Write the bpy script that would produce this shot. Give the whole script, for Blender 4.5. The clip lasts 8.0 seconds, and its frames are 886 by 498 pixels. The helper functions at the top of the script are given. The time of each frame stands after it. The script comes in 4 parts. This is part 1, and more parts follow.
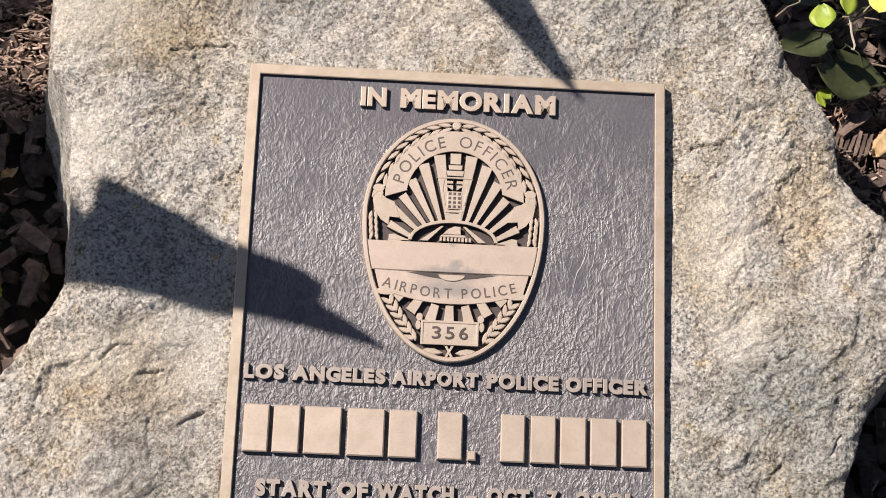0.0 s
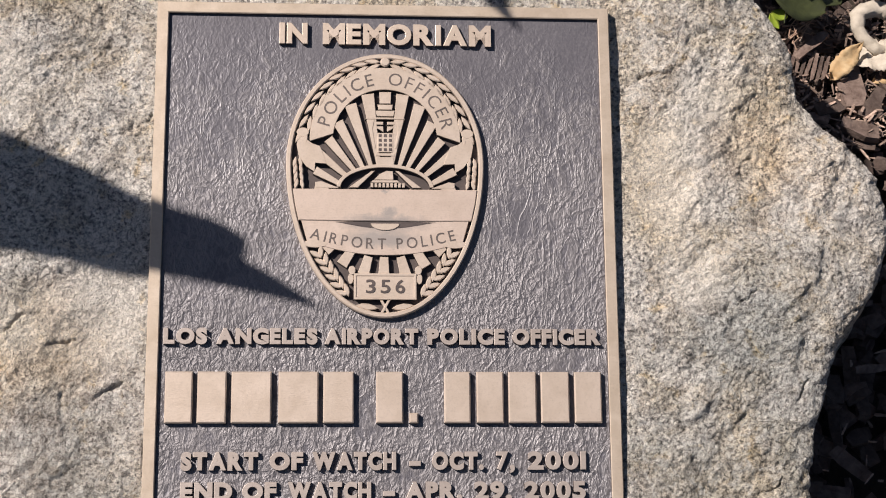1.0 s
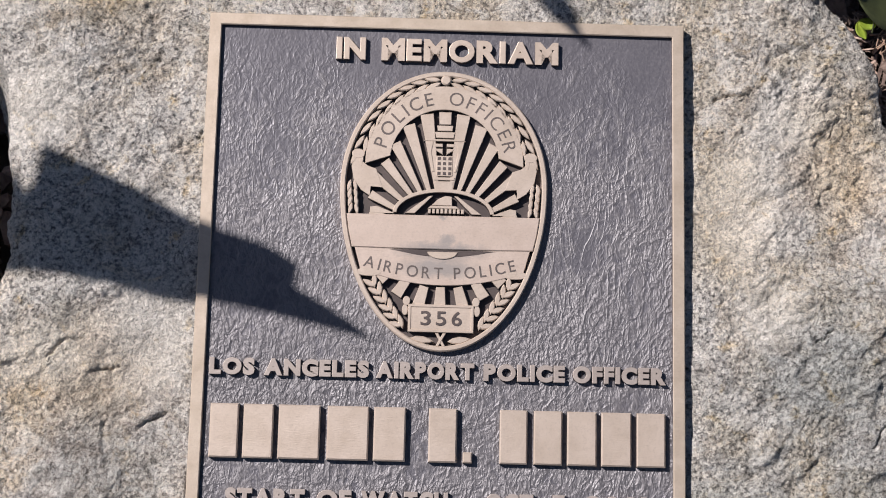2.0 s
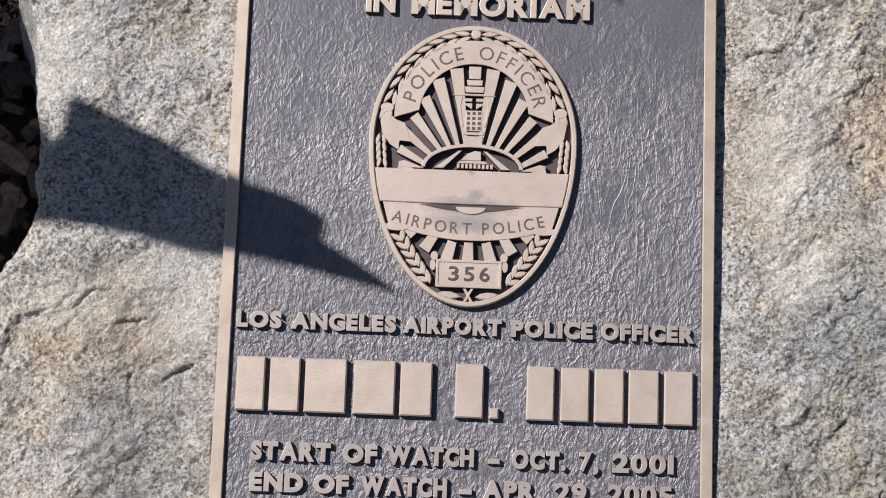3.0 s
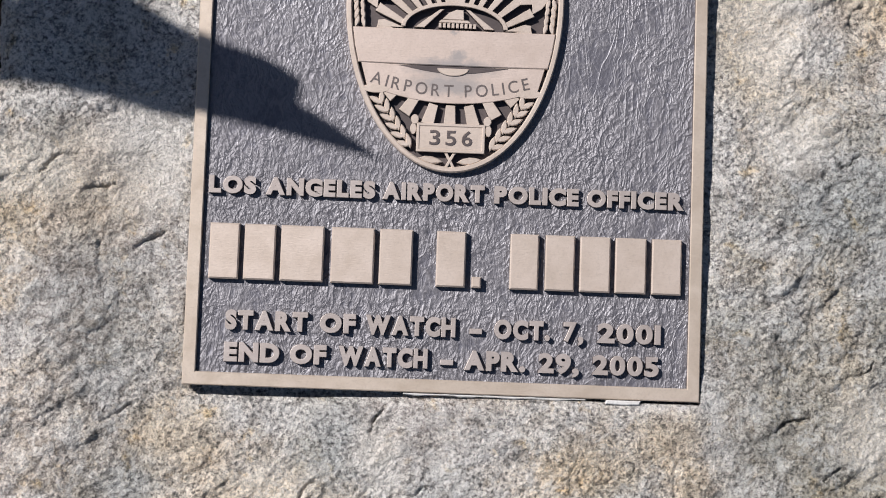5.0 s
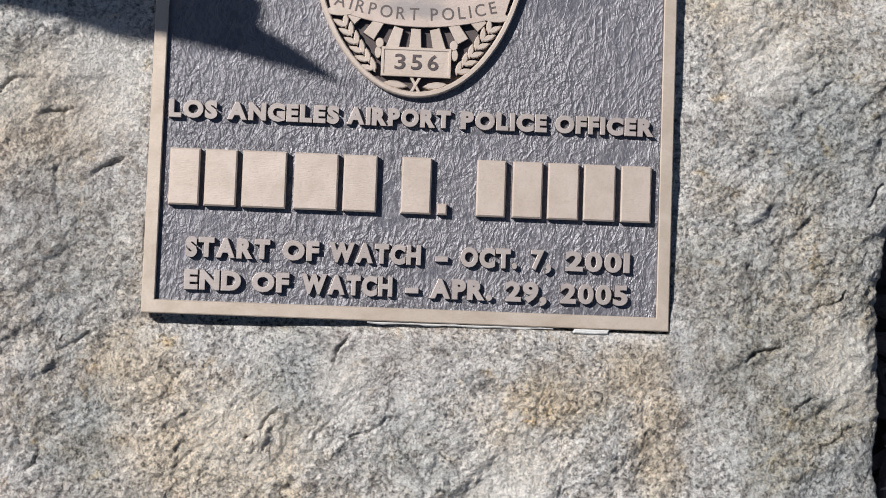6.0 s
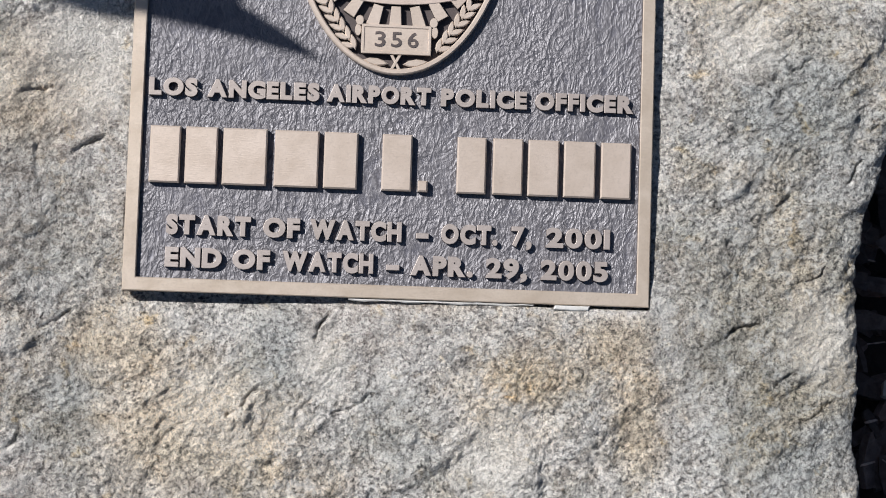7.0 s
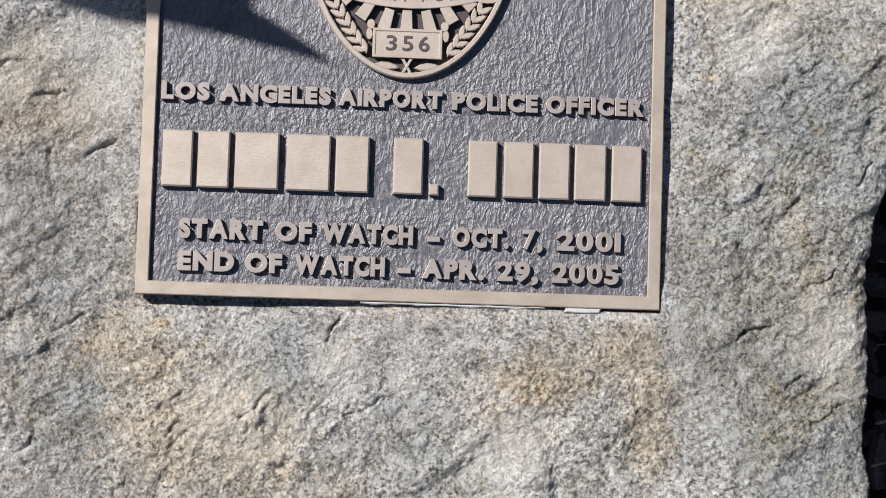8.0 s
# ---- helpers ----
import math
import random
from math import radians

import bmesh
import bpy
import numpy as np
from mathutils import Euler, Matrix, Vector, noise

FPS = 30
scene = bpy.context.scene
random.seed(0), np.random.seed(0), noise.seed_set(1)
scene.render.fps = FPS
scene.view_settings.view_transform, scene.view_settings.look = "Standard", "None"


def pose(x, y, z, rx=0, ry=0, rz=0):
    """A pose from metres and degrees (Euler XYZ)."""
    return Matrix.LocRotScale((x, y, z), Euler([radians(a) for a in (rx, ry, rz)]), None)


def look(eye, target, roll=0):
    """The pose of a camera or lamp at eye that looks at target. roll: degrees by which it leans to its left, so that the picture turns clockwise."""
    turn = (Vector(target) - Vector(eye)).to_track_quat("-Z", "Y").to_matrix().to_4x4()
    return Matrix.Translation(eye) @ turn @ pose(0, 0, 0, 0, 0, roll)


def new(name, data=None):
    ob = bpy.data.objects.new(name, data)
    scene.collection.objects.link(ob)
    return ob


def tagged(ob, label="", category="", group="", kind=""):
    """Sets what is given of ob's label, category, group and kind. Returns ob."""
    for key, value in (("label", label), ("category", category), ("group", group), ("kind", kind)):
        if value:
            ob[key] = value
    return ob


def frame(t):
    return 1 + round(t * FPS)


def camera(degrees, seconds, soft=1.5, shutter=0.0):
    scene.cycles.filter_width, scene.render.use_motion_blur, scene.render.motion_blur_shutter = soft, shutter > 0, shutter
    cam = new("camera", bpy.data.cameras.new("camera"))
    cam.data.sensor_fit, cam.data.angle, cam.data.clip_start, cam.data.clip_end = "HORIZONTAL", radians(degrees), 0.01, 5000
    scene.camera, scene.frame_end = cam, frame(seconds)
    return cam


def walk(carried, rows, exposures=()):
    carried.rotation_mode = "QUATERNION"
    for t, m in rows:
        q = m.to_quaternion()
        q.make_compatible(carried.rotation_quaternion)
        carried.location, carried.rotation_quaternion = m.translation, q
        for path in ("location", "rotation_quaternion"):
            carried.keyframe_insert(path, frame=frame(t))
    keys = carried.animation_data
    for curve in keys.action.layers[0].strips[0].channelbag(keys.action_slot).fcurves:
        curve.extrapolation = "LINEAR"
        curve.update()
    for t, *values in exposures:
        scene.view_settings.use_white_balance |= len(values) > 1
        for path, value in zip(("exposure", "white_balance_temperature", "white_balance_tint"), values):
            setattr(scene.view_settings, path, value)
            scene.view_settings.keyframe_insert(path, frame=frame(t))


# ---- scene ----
# ---- camera and walk ----
cam = camera(32.0, 8.0, soft=1.0)
PATH = [
    (0.0, 0.1049, -0.6687, 1.143, 29.299, -3.175, 1.324),
    (0.2, 0.082, -0.6531, 1.1224, 27.753, -3.495, 0.239),
    (0.4, 0.0728, -0.6521, 1.1077, 26.988, -4.083, -0.709),
    (0.5, 0.0751, -0.656, 1.1046, 27.141, -4.152, -1.254),
    (0.6, 0.0826, -0.6521, 1.0972, 27.113, -4.108, -1.331),
    (0.8, 0.102, -0.6392, 1.0818, 26.973, -3.858, -1.39),
    (1.0, 0.1212, -0.627, 1.0727, 27.363, -3.66, -1.451),
    (1.2, 0.1363, -0.5983, 1.0667, 27.525, -3.729, -0.182),
    (1.5, 0.1543, -0.5613, 1.0681, 26.296, -2.34, 1.222),
    (1.8, 0.1418, -0.5575, 1.059, 25.817, -1.517, 0.95),
    (2.0, 0.1329, -0.5569, 1.0559, 25.146, -1.731, 0.908),
    (2.2, 0.1327, -0.5609, 1.0574, 24.541, -1.854, 1.23),
    (3.3, 0.1269, -0.5613, 1.0461, 23.707, -1.176, 1.807),
    (3.5, 0.1269, -0.5611, 1.0458, 23.512, -1.244, 1.825),
    (4.0, 0.1199, -0.5621, 1.0423, 23.129, -2.264, 1.731),
    (4.5, 0.1317, -0.5619, 1.0311, 21.513, -1.789, 1.904),
    (5.0, 0.1291, -0.5586, 1.0133, 19.548, -1.99, 1.617),
    (5.2, 0.1314, -0.5601, 1.0001, 18.932, -1.937, 1.572),
    (6.3, 0.1376, -0.5864, 0.9861, 18.795, -3.29, 1.268),
    (6.5, 0.1376, -0.5864, 0.9864, 18.642, -3.429, 1.006),
    (7.0, 0.1404, -0.5945, 0.9841, 18.798, -3.284, 1.041),
    (7.5, 0.1405, -0.5884, 0.9873, 18.368, -3.213, 0.854),
    (8.0, 0.1393, -0.5882, 0.9898, 18.413, -2.901, 1.083),
]
walk(cam, [(t, pose(*p)) for t, *p in PATH],
     [(0.0, 0.20, 6440, 14), (1.0, 0.03, 6350, 15), (2.0, -0.03, 5970, 15), (3.5, 0.01, 5800, 12), (4.5, 0.02, 5770, 13), (6.5, 0.00, 5720, 10), (8.0, -0.01, 5700, 10)])

# ---- sky, sun, exposure ----
TILT = 15.0          # the plaque leans back this far from level, in degrees
LIFT = 0.22          # height of the plaque's upper edge over the ground
PLAQUE = pose(0, 0, LIFT, TILT)   # from the plaque's own axes to the world
TO_SUN = (PLAQUE.to_3x3() @ Vector((-1.0, 0.66, 1.15))).normalized()
world = bpy.data.worlds.new("sky")
scene.world = world
world.use_nodes = True
sky = world.node_tree.nodes.new("ShaderNodeTexSky")
sky.sky_type, sky.sun_disc = "NISHITA", False
sky.sun_elevation = math.asin(TO_SUN.z)
sky.sun_rotation = math.atan2(TO_SUN.x, TO_SUN.y)
background = world.node_tree.nodes["Background"]
world.node_tree.links.new(sky.outputs[0], background.inputs[0])
background.inputs[1].default_value = 0.040
sun = new("sun", bpy.data.lights.new("sun", "SUN"))
sun.data.energy, sun.data.angle, sun.data.color = 5.6, radians(0.6), (1.0, 0.93, 0.83)
sun.matrix_world = look(TO_SUN * 20, (0, 0, 0))

# ---- materials ----


def material(name, rough=0.6, metal=0.0):
    m = bpy.data.materials.new(name)
    m.use_nodes = True
    t = m.node_tree
    b = t.nodes["Principled BSDF"]
    b.inputs["Roughness"].default_value, b.inputs["Metallic"].default_value = rough, metal
    return m, t, b


def node(t, kind, **values):
    n = t.nodes.new(kind)
    for key, value in values.items():
        if key in ("operation", "blend_type", "feature", "data_type", "distance"):
            setattr(n, key, value)
        else:
            n.inputs[key.replace("_", " ")].default_value = value
    return n


def coords(t, stretch=(1, 1, 1)):
    c = t.nodes.new("ShaderNodeTexCoord")
    m = t.nodes.new("ShaderNodeMapping")
    m.inputs["Scale"].default_value = stretch
    t.links.new(c.outputs["Object"], m.inputs[0])
    return m.outputs[0]


def noise_tex(t, where, scale, detail=4.0, rough=0.55, distort=0.0):
    n = node(t, "ShaderNodeTexNoise", Scale=scale, Detail=detail, Roughness=rough, Distortion=distort)
    t.links.new(where, n.inputs["Vector"])
    return n.outputs["Fac"]


def ramp(t, fac, *stops):
    r = t.nodes.new("ShaderNodeValToRGB")
    e = r.color_ramp.elements
    while len(e) < len(stops):
        e.new(0.5)
    for k, (at, color) in enumerate(stops):
        e[k].position, e[k].color = at, (*color, 1) if len(color) == 3 else color
    t.links.new(fac, r.inputs[0])
    return r.outputs[0]


def grey(t, fac, low, high, a=0.0, b=1.0):
    return ramp(t, fac, (low, (a, a, a)), (high, (b, b, b)))


def mix(t, fac, a, b, blend="MIX"):
    m = t.nodes.new("ShaderNodeMixRGB")
    m.blend_type = blend
    for k, v in ((0, fac), (1, a), (2, b)):
        if isinstance(v, bpy.types.NodeSocket):
            t.links.new(v, m.inputs[k])
        else:
            m.inputs[k].default_value = v if k == 0 else (*v, 1)
    return m.outputs[0]


def bump(t, b, height, strength, distance, before=None):
    n = node(t, "ShaderNodeBump", Strength=strength, Distance=distance)
    t.links.new(height, n.inputs["Height"])
    if before:
        t.links.new(before, n.inputs["Normal"])
    t.links.new(n.outputs[0], b.inputs["Normal"])
    return n.outputs[0]


def wander(t, where, scale, far):
    """The coordinates bent by noise, so that patches laid in them get uneven edges."""
    n = node(t, "ShaderNodeTexNoise", Scale=scale, Detail=6.0, Roughness=0.68)
    t.links.new(where, n.inputs["Vector"])
    shift = t.nodes.new("ShaderNodeVectorMath")
    shift.operation = "MULTIPLY_ADD"
    shift.inputs[1].default_value, shift.inputs[2].default_value = (far, far, 0.0), (-far / 2, -far / 2, 0.0)
    t.links.new(n.outputs["Color"], shift.inputs[0])
    total = t.nodes.new("ShaderNodeVectorMath")
    total.operation = "ADD"
    t.links.new(where, total.inputs[0])
    t.links.new(shift.outputs[0], total.inputs[1])
    return total.outputs[0]


def spot_mask(t, where, x, y, rx, ry, most, core=0.35):
    """An oval patch round (x, y) that fades to its rim."""
    off = t.nodes.new("ShaderNodeVectorMath")
    off.operation = "MULTIPLY_ADD"
    off.inputs[1].default_value, off.inputs[2].default_value = (1 / rx, 1 / ry, 0.0), (-x / rx, -y / ry, 0.0)
    t.links.new(where, off.inputs[0])
    far = t.nodes.new("ShaderNodeVectorMath")
    far.operation = "LENGTH"
    t.links.new(off.outputs[0], far.inputs[0])
    return grey(t, far.outputs["Value"], core, 1.0, most, 0.0)


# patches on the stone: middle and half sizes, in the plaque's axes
OCHRE = [(.035, -.428, .065, .050), (.002, -.377, .038, .030), (.286, -.364, .028, .022), (.300, -.412, .022, .050), (.240, -.388, .030, .022),
         (.330, -.125, .035, .055), (-.07, -.235, .06, .05), (.405, -.085, .045, .06), (-.06, .03, .07, .05)]
# the last two are broad and darken the stone's lower right
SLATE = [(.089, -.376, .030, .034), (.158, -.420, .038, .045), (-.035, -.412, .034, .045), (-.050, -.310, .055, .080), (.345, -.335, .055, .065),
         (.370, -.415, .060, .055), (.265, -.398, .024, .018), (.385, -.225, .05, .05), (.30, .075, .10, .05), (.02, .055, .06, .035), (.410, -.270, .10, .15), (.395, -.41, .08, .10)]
# the widest one lightens the stone's upper left corner
CREAM = [(.408, -.360, .028, .040), (.345, -.115, .040, .055), (.362, -.180, .034, .030), (-.105, -.060, .036, .036), (-.030, -.210, .040, .050),
         (-.115, .045, .065, .060), (.372, -.060, .034, .026), (.215, -.430, .035, .030), (.120, -.380, .020, .030), (.060, -.420, .05, .035), (-.09, -.225, .04, .03)]


def granite():
    m, t, b = material("granite", 0.78)
    p = coords(t)
    grain = noise_tex(t, p, 420, 4, 0.72)
    base = ramp(t, grain, (0.36, (0.10, 0.093, 0.086)), (0.43, (0.38, 0.347, 0.312)), (0.50, (0.69, 0.632, 0.562)), (0.58, (0.95, 0.885, 0.805)))
    crystal = t.nodes.new("ShaderNodeTexVoronoi")
    crystal.inputs["Scale"].default_value = 430
    t.links.new(p, crystal.inputs["Vector"])
    dots = t.nodes.new("ShaderNodeSeparateColor")
    t.links.new(crystal.outputs["Color"], dots.inputs[0])
    base = mix(t, grey(t, dots.outputs[0], 0.78, 0.88, 0.0, 0.42), base, (0.80, 0.77, 0.72))
    base = mix(t, grey(t, dots.outputs[1], 0.82, 0.90, 0.0, 0.52), base, (0.10, 0.098, 0.095))
    # lichen-grey, ochre and rose stains
    base = mix(t, grey(t, noise_tex(t, p, 10, 6, 0.65, 0.8), 0.46, 0.66, 0.0, 0.75), base, (1.0, 0.86, 0.64), "MULTIPLY")
    base = mix(t, grey(t, noise_tex(t, p, 60, 4, 0.6, 0.5), 0.60, 0.72, 0.0, 0.7), base, (0.95, 0.76, 0.42), "MULTIPLY")
    base = mix(t, grey(t, noise_tex(t, coords(t, (1, 1, 1.3)), 13, 5, 0.65, 0.8), 0.50, 0.70, 0.0, 0.8), base, (0.74, 0.76, 0.73), "MULTIPLY")
    base = mix(t, grey(t, noise_tex(t, p, 5, 3, 0.5), 0.33, 0.47, 0.34, 0.0), base, (0.62, 0.50, 0.42))
    base = mix(t, grey(t, noise_tex(t, p, 55, 6, 0.75, 0.9), 0.38, 0.53, 0.70, 0.0), base, (0.55, 0.525, 0.51), "MULTIPLY")
    base = mix(t, grey(t, noise_tex(t, p, 85, 6, 0.8, 0.9), 0.495, 0.595, 0.0, 0.62), base, (0.95, 0.885, 0.795))
    # ochre, slate-grey and cream patches with blurred, wandering edges
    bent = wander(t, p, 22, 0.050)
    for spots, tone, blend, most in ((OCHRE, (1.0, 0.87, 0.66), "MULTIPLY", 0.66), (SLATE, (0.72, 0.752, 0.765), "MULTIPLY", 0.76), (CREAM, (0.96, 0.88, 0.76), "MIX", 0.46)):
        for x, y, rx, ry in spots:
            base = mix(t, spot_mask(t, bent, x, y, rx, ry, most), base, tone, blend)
    # small yellow lichen and dark mica specks
    base = mix(t, grey(t, noise_tex(t, p, 120, 3, 0.6, 0.4), 0.66, 0.74, 0.0, 0.26), base, (0.92, 0.80, 0.50), "MULTIPLY")
    base = mix(t, grey(t, noise_tex(t, p, 900, 2, 0.6), 0.60, 0.70, 0.0, 0.55), base, (0.16, 0.15, 0.15))
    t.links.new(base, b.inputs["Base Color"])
    n = bump(t, b, noise_tex(t, p, 170, 6, 0.72, 1.0), 1.0, 0.0034)
    chips = t.nodes.new("ShaderNodeTexVoronoi")
    chips.inputs["Scale"].default_value = 520
    t.links.new(wander(t, p, 300, 0.004), chips.inputs["Vector"])
    n = bump(t, b, chips.outputs["Distance"], 0.8, 0.0016, n)
    bump(t, b, noise_tex(t, p, 700, 3, 0.75), 1.0, 0.0012, n)
    return m


def bronze_field():
    m, t, b = material("patinated_bronze", 0.48, 0.25)
    plain_place, p = coords(t), coords(t, (1.0, 0.6, 1.0))
    # leather-like creases: thin raised lines where a bent noise crosses its mean
    height = None
    for scale, wide, amount, bend in ((48, 0.060, 0.80, 1.8), (105, 0.095, 0.85, 1.4), (230, 0.13, 0.60, 0.9), (400, 0.15, 0.25, 0.6)):
        n = noise_tex(t, p, scale, 2.0, 0.5, bend)
        lines = ramp(t, n, (0.5 - wide, (0, 0, 0)), (0.5, (amount,) * 3), (0.5 + wide, (0, 0, 0)))
        height = mix(t, 1.0, height, lines, "ADD") if height else lines
    pebble = t.nodes.new("ShaderNodeTexVoronoi")
    pebble.feature = "SMOOTH_F1"
    pebble.inputs["Scale"].default_value = 310
    t.links.new(wander(t, p, 130, 0.010), pebble.inputs["Vector"])
    height = mix(t, 1.0, height, ramp(t, pebble.outputs["Distance"], (0.10, (1.15, 1.15, 1.15)), (0.62, (0, 0, 0))), "ADD")
    where = grey(t, noise_tex(t, plain_place, 17, 3, 0.6), 0.36, 0.58, 0.25, 1.0)
    # the upper part of the casting is smoother than the lower
    axis = t.nodes.new("ShaderNodeSeparateXYZ")
    t.links.new(plain_place, axis.inputs[0])
    down = node(t, "ShaderNodeMapRange")
    for key, value in (("From Min", -0.02), ("From Max", -0.24), ("To Min", 0.16), ("To Max", 1.80)):
        down.inputs[key].default_value = value
    t.links.new(axis.outputs[1], down.inputs["Value"])
    where = mix(t, 1.0, where, down.outputs[0], "MULTIPLY")
    height = mix(t, 1.0, height, where, "MULTIPLY")
    # long upright creases beside the badge
    tall = noise_tex(t, coords(t, (1.0, 0.22, 1.0)), 95, 2.0, 0.5, 1.1)
    tall = ramp(t, tall, (0.47, (0, 0, 0)), (0.5, (0.7, 0.7, 0.7)), (0.53, (0, 0, 0)))
    bent = wander(t, plain_place, 25, 0.04)
    beside = mix(t, 1.0, spot_mask(t, bent, 0.255, -0.150, 0.055, 0.11, 1.0), spot_mask(t, bent, 0.035, -0.11, 0.035, 0.06, 0.6), "ADD")
    height = mix(t, 1.0, height, mix(t, 1.0, tall, beside, "MULTIPLY"), "ADD")
    height = mix(t, 1.0, height, grey(t, noise_tex(t, p, 360, 3, 0.6), 0.2, 0.8, 0.0, 0.28), "ADD")
    tone = mix(t, noise_tex(t, plain_place, 14, 4, 0.6), (0.106, 0.101, 0.117), (0.158, 0.147, 0.159))
    tone = mix(t, grey(t, noise_tex(t, plain_place, 520, 3, 0.6), 0.45, 0.8, 0.0, 0.4), tone, (0.27, 0.25, 0.25))
    # light caught by raised creases is painted in, paler toward the bottom
    tone = mix(t, grey(t, height, 0.5, 2.1, 0.0, 0.42), tone, (0.28, 0.258, 0.252))
    t.links.new(tone, b.inputs["Base Color"])
    t.links.new(grey(t, noise_tex(t, plain_place, 40, 4, 0.6), 0.3, 0.7, 0.40, 0.56), b.inputs["Roughness"])
    bump(t, b, height, 0.42, 0.0012)
    return m


def bronze_face(name, light, dark, rough, stains=()):
    m, t, b = material(name, rough, 0.35)
    p = coords(t)
    tone = mix(t, grey(t, noise_tex(t, p, 60, 5, 0.6, 0.5), 0.3, 0.7), light, dark)
    tone = mix(t, grey(t, noise_tex(t, p, 700, 3, 0.6), 0.5, 0.8, 0.0, 0.35), tone, tuple(c * 0.55 for c in light))
    bent = wander(t, p, 160, 0.014) if stains else p
    for x, y, rx, ry in stains:
        tone = mix(t, spot_mask(t, bent, x, y, rx, ry, 0.75), tone, (0.34, 0.31, 0.29))
    t.links.new(tone, b.inputs["Base Color"])
    bump(t, b, noise_tex(t, coords(t, (1, 6, 1)), 300, 4, 0.6), 0.2, 0.0006)
    return m


def plain(name, a, c, rough=0.7, scale=60, relief=0.001, metal=0.0, each=0.0):
    m, t, b = material(name, rough, metal)
    p = coords(t)
    tone = mix(t, grey(t, noise_tex(t, p, scale, 5, 0.65, 0.5), 0.3, 0.7), a, c)
    if each:
        for source, socket in (("ShaderNodeObjectInfo", "Random"), ("ShaderNodeNewGeometry", "Random Per Island")):
            o = t.nodes.new(source)
            tone = mix(t, 1.0, tone, grey(t, o.outputs[socket], 0.0, 1.0, 1.0 - each, 1.0 + each * 0.4), "MULTIPLY")
    t.links.new(tone, b.inputs["Base Color"])
    bump(t, b, noise_tex(t, p, scale * 4, 5, 0.65), 0.6, relief)
    return m


GRANITE = granite()
FIELD = bronze_field()
FACE = bronze_face("satin_bronze", (0.67, 0.55, 0.45), (0.56, 0.45, 0.355), 0.46)
WORN = bronze_face("worn_bronze", (0.50, 0.425, 0.375), (0.40, 0.335, 0.29), 0.5)
RIM = bronze_face("border_bronze", (0.64, 0.53, 0.42), (0.50, 0.40, 0.30), 0.47)
STAINED = bronze_face("stained_bronze", (0.69, 0.555, 0.46), (0.60, 0.475, 0.385), 0.44,
                      [(0.1525, -0.1525, 0.034, 0.0065), (0.1550, -0.1455, 0.006, 0.0045), (0.1525, -0.1310, 0.0025, 0.0025), (0.150, -0.163, 0.030, 0.008)])
SIDE = bronze_face("dark_bronze", (0.135, 0.105, 0.095), (0.085, 0.068, 0.064), 0.5)
# patina and shadow of the incised ribbon letters, put into one dark tone
LETTER_SHADE = bronze_face("letter_shade_bronze", (0.175, 0.14, 0.125), (0.12, 0.10, 0.09), 0.5)
SOIL = plain("soil", (0.030, 0.022, 0.016), (0.060, 0.043, 0.030), 0.95, 40, 0.01)
BARK = plain("bark_chip", (0.125, 0.080, 0.062), (0.34, 0.245, 0.20), 0.9, 140, 0.002, 0, 0.5)
FINES = plain("shredded_bark", (0.24, 0.155, 0.115), (0.58, 0.43, 0.34), 0.9, 300, 0.001, 0, 0.65)
DRY = plain("dry_leaf", (0.50, 0.30, 0.13), (0.62, 0.45, 0.25), 0.7, 90, 0.001, 0, 0.2)
PALE = plain("bleached_leaf", (0.42, 0.36, 0.28), (0.58, 0.51, 0.42), 0.75, 90, 0.001)
ROOT_SKIN = plain("rootlet", (0.50, 0.36, 0.26), (0.36, 0.22, 0.15), 0.8, 200, 0.0005)
TWIG = plain("twig", (0.40, 0.32, 0.24), (0.26, 0.20, 0.14), 0.8, 200, 0.0005)
MORTAR = plain("mortar", (0.72, 0.69, 0.64), (0.58, 0.55, 0.50), 0.85, 160, 0.001)


def leaf_green(name, a, c, rough=0.4):
    m = plain(name, a, c, rough, 110, 0.0006)
    m.node_tree.nodes["Principled BSDF"].inputs["Transmission Weight"].default_value = 0.0
    m.node_tree.nodes["Principled BSDF"].inputs["Subsurface Weight"].default_value = 0.0
    return m


GREEN = leaf_green("green_leaf", (0.040, 0.046, 0.018), (0.066, 0.076, 0.028), 0.5)
LIME = leaf_green("young_leaf", (0.22, 0.31, 0.03), (0.33, 0.40, 0.05))
YELLOW = leaf_green("yellow_leaf", (0.75, 0.55, 0.06), (0.80, 0.66, 0.20))
AGAVE = leaf_green("agave_skin", (0.11, 0.17, 0.12), (0.16, 0.22, 0.16), 0.5)

# ---- building helpers ----


def mesh_object(name, bm, mat, parent=None, label="", m=None):
    me = bpy.data.meshes.new(name)
    bm.normal_update()
    bm.to_mesh(me)
    bm.free()
    me.materials.append(mat)
    ob = new(name, me)
    if parent:
        ob.parent = parent
    if m is not None:
        ob.matrix_basis = m
    if label:
        ob["label"] = label
    return ob


def part(name, bm, mat, parent, label=""):
    return mesh_object(name, bm, mat, parent, label)


def inset(pts, d):
    """A closed counter-clockwise outline drawn in by d."""
    n, out = len(pts), []
    for k in range(n):
        a, p, c = (Vector(pts[(k + j) % n]) for j in (-1, 0, 1))
        u, v = (p - a), (c - p)
        if u.length < 1e-9 or v.length < 1e-9:
            out.append(tuple(p))
            continue
        u.normalize(), v.normalize()
        nu, nv = Vector((-u.y, u.x)), Vector((-v.y, v.x))
        w = nu + nv
        w = w / max(w.length_squared, 0.5) * 2 * d
        out.append((p.x + w.x, p.y + w.y))
    return out


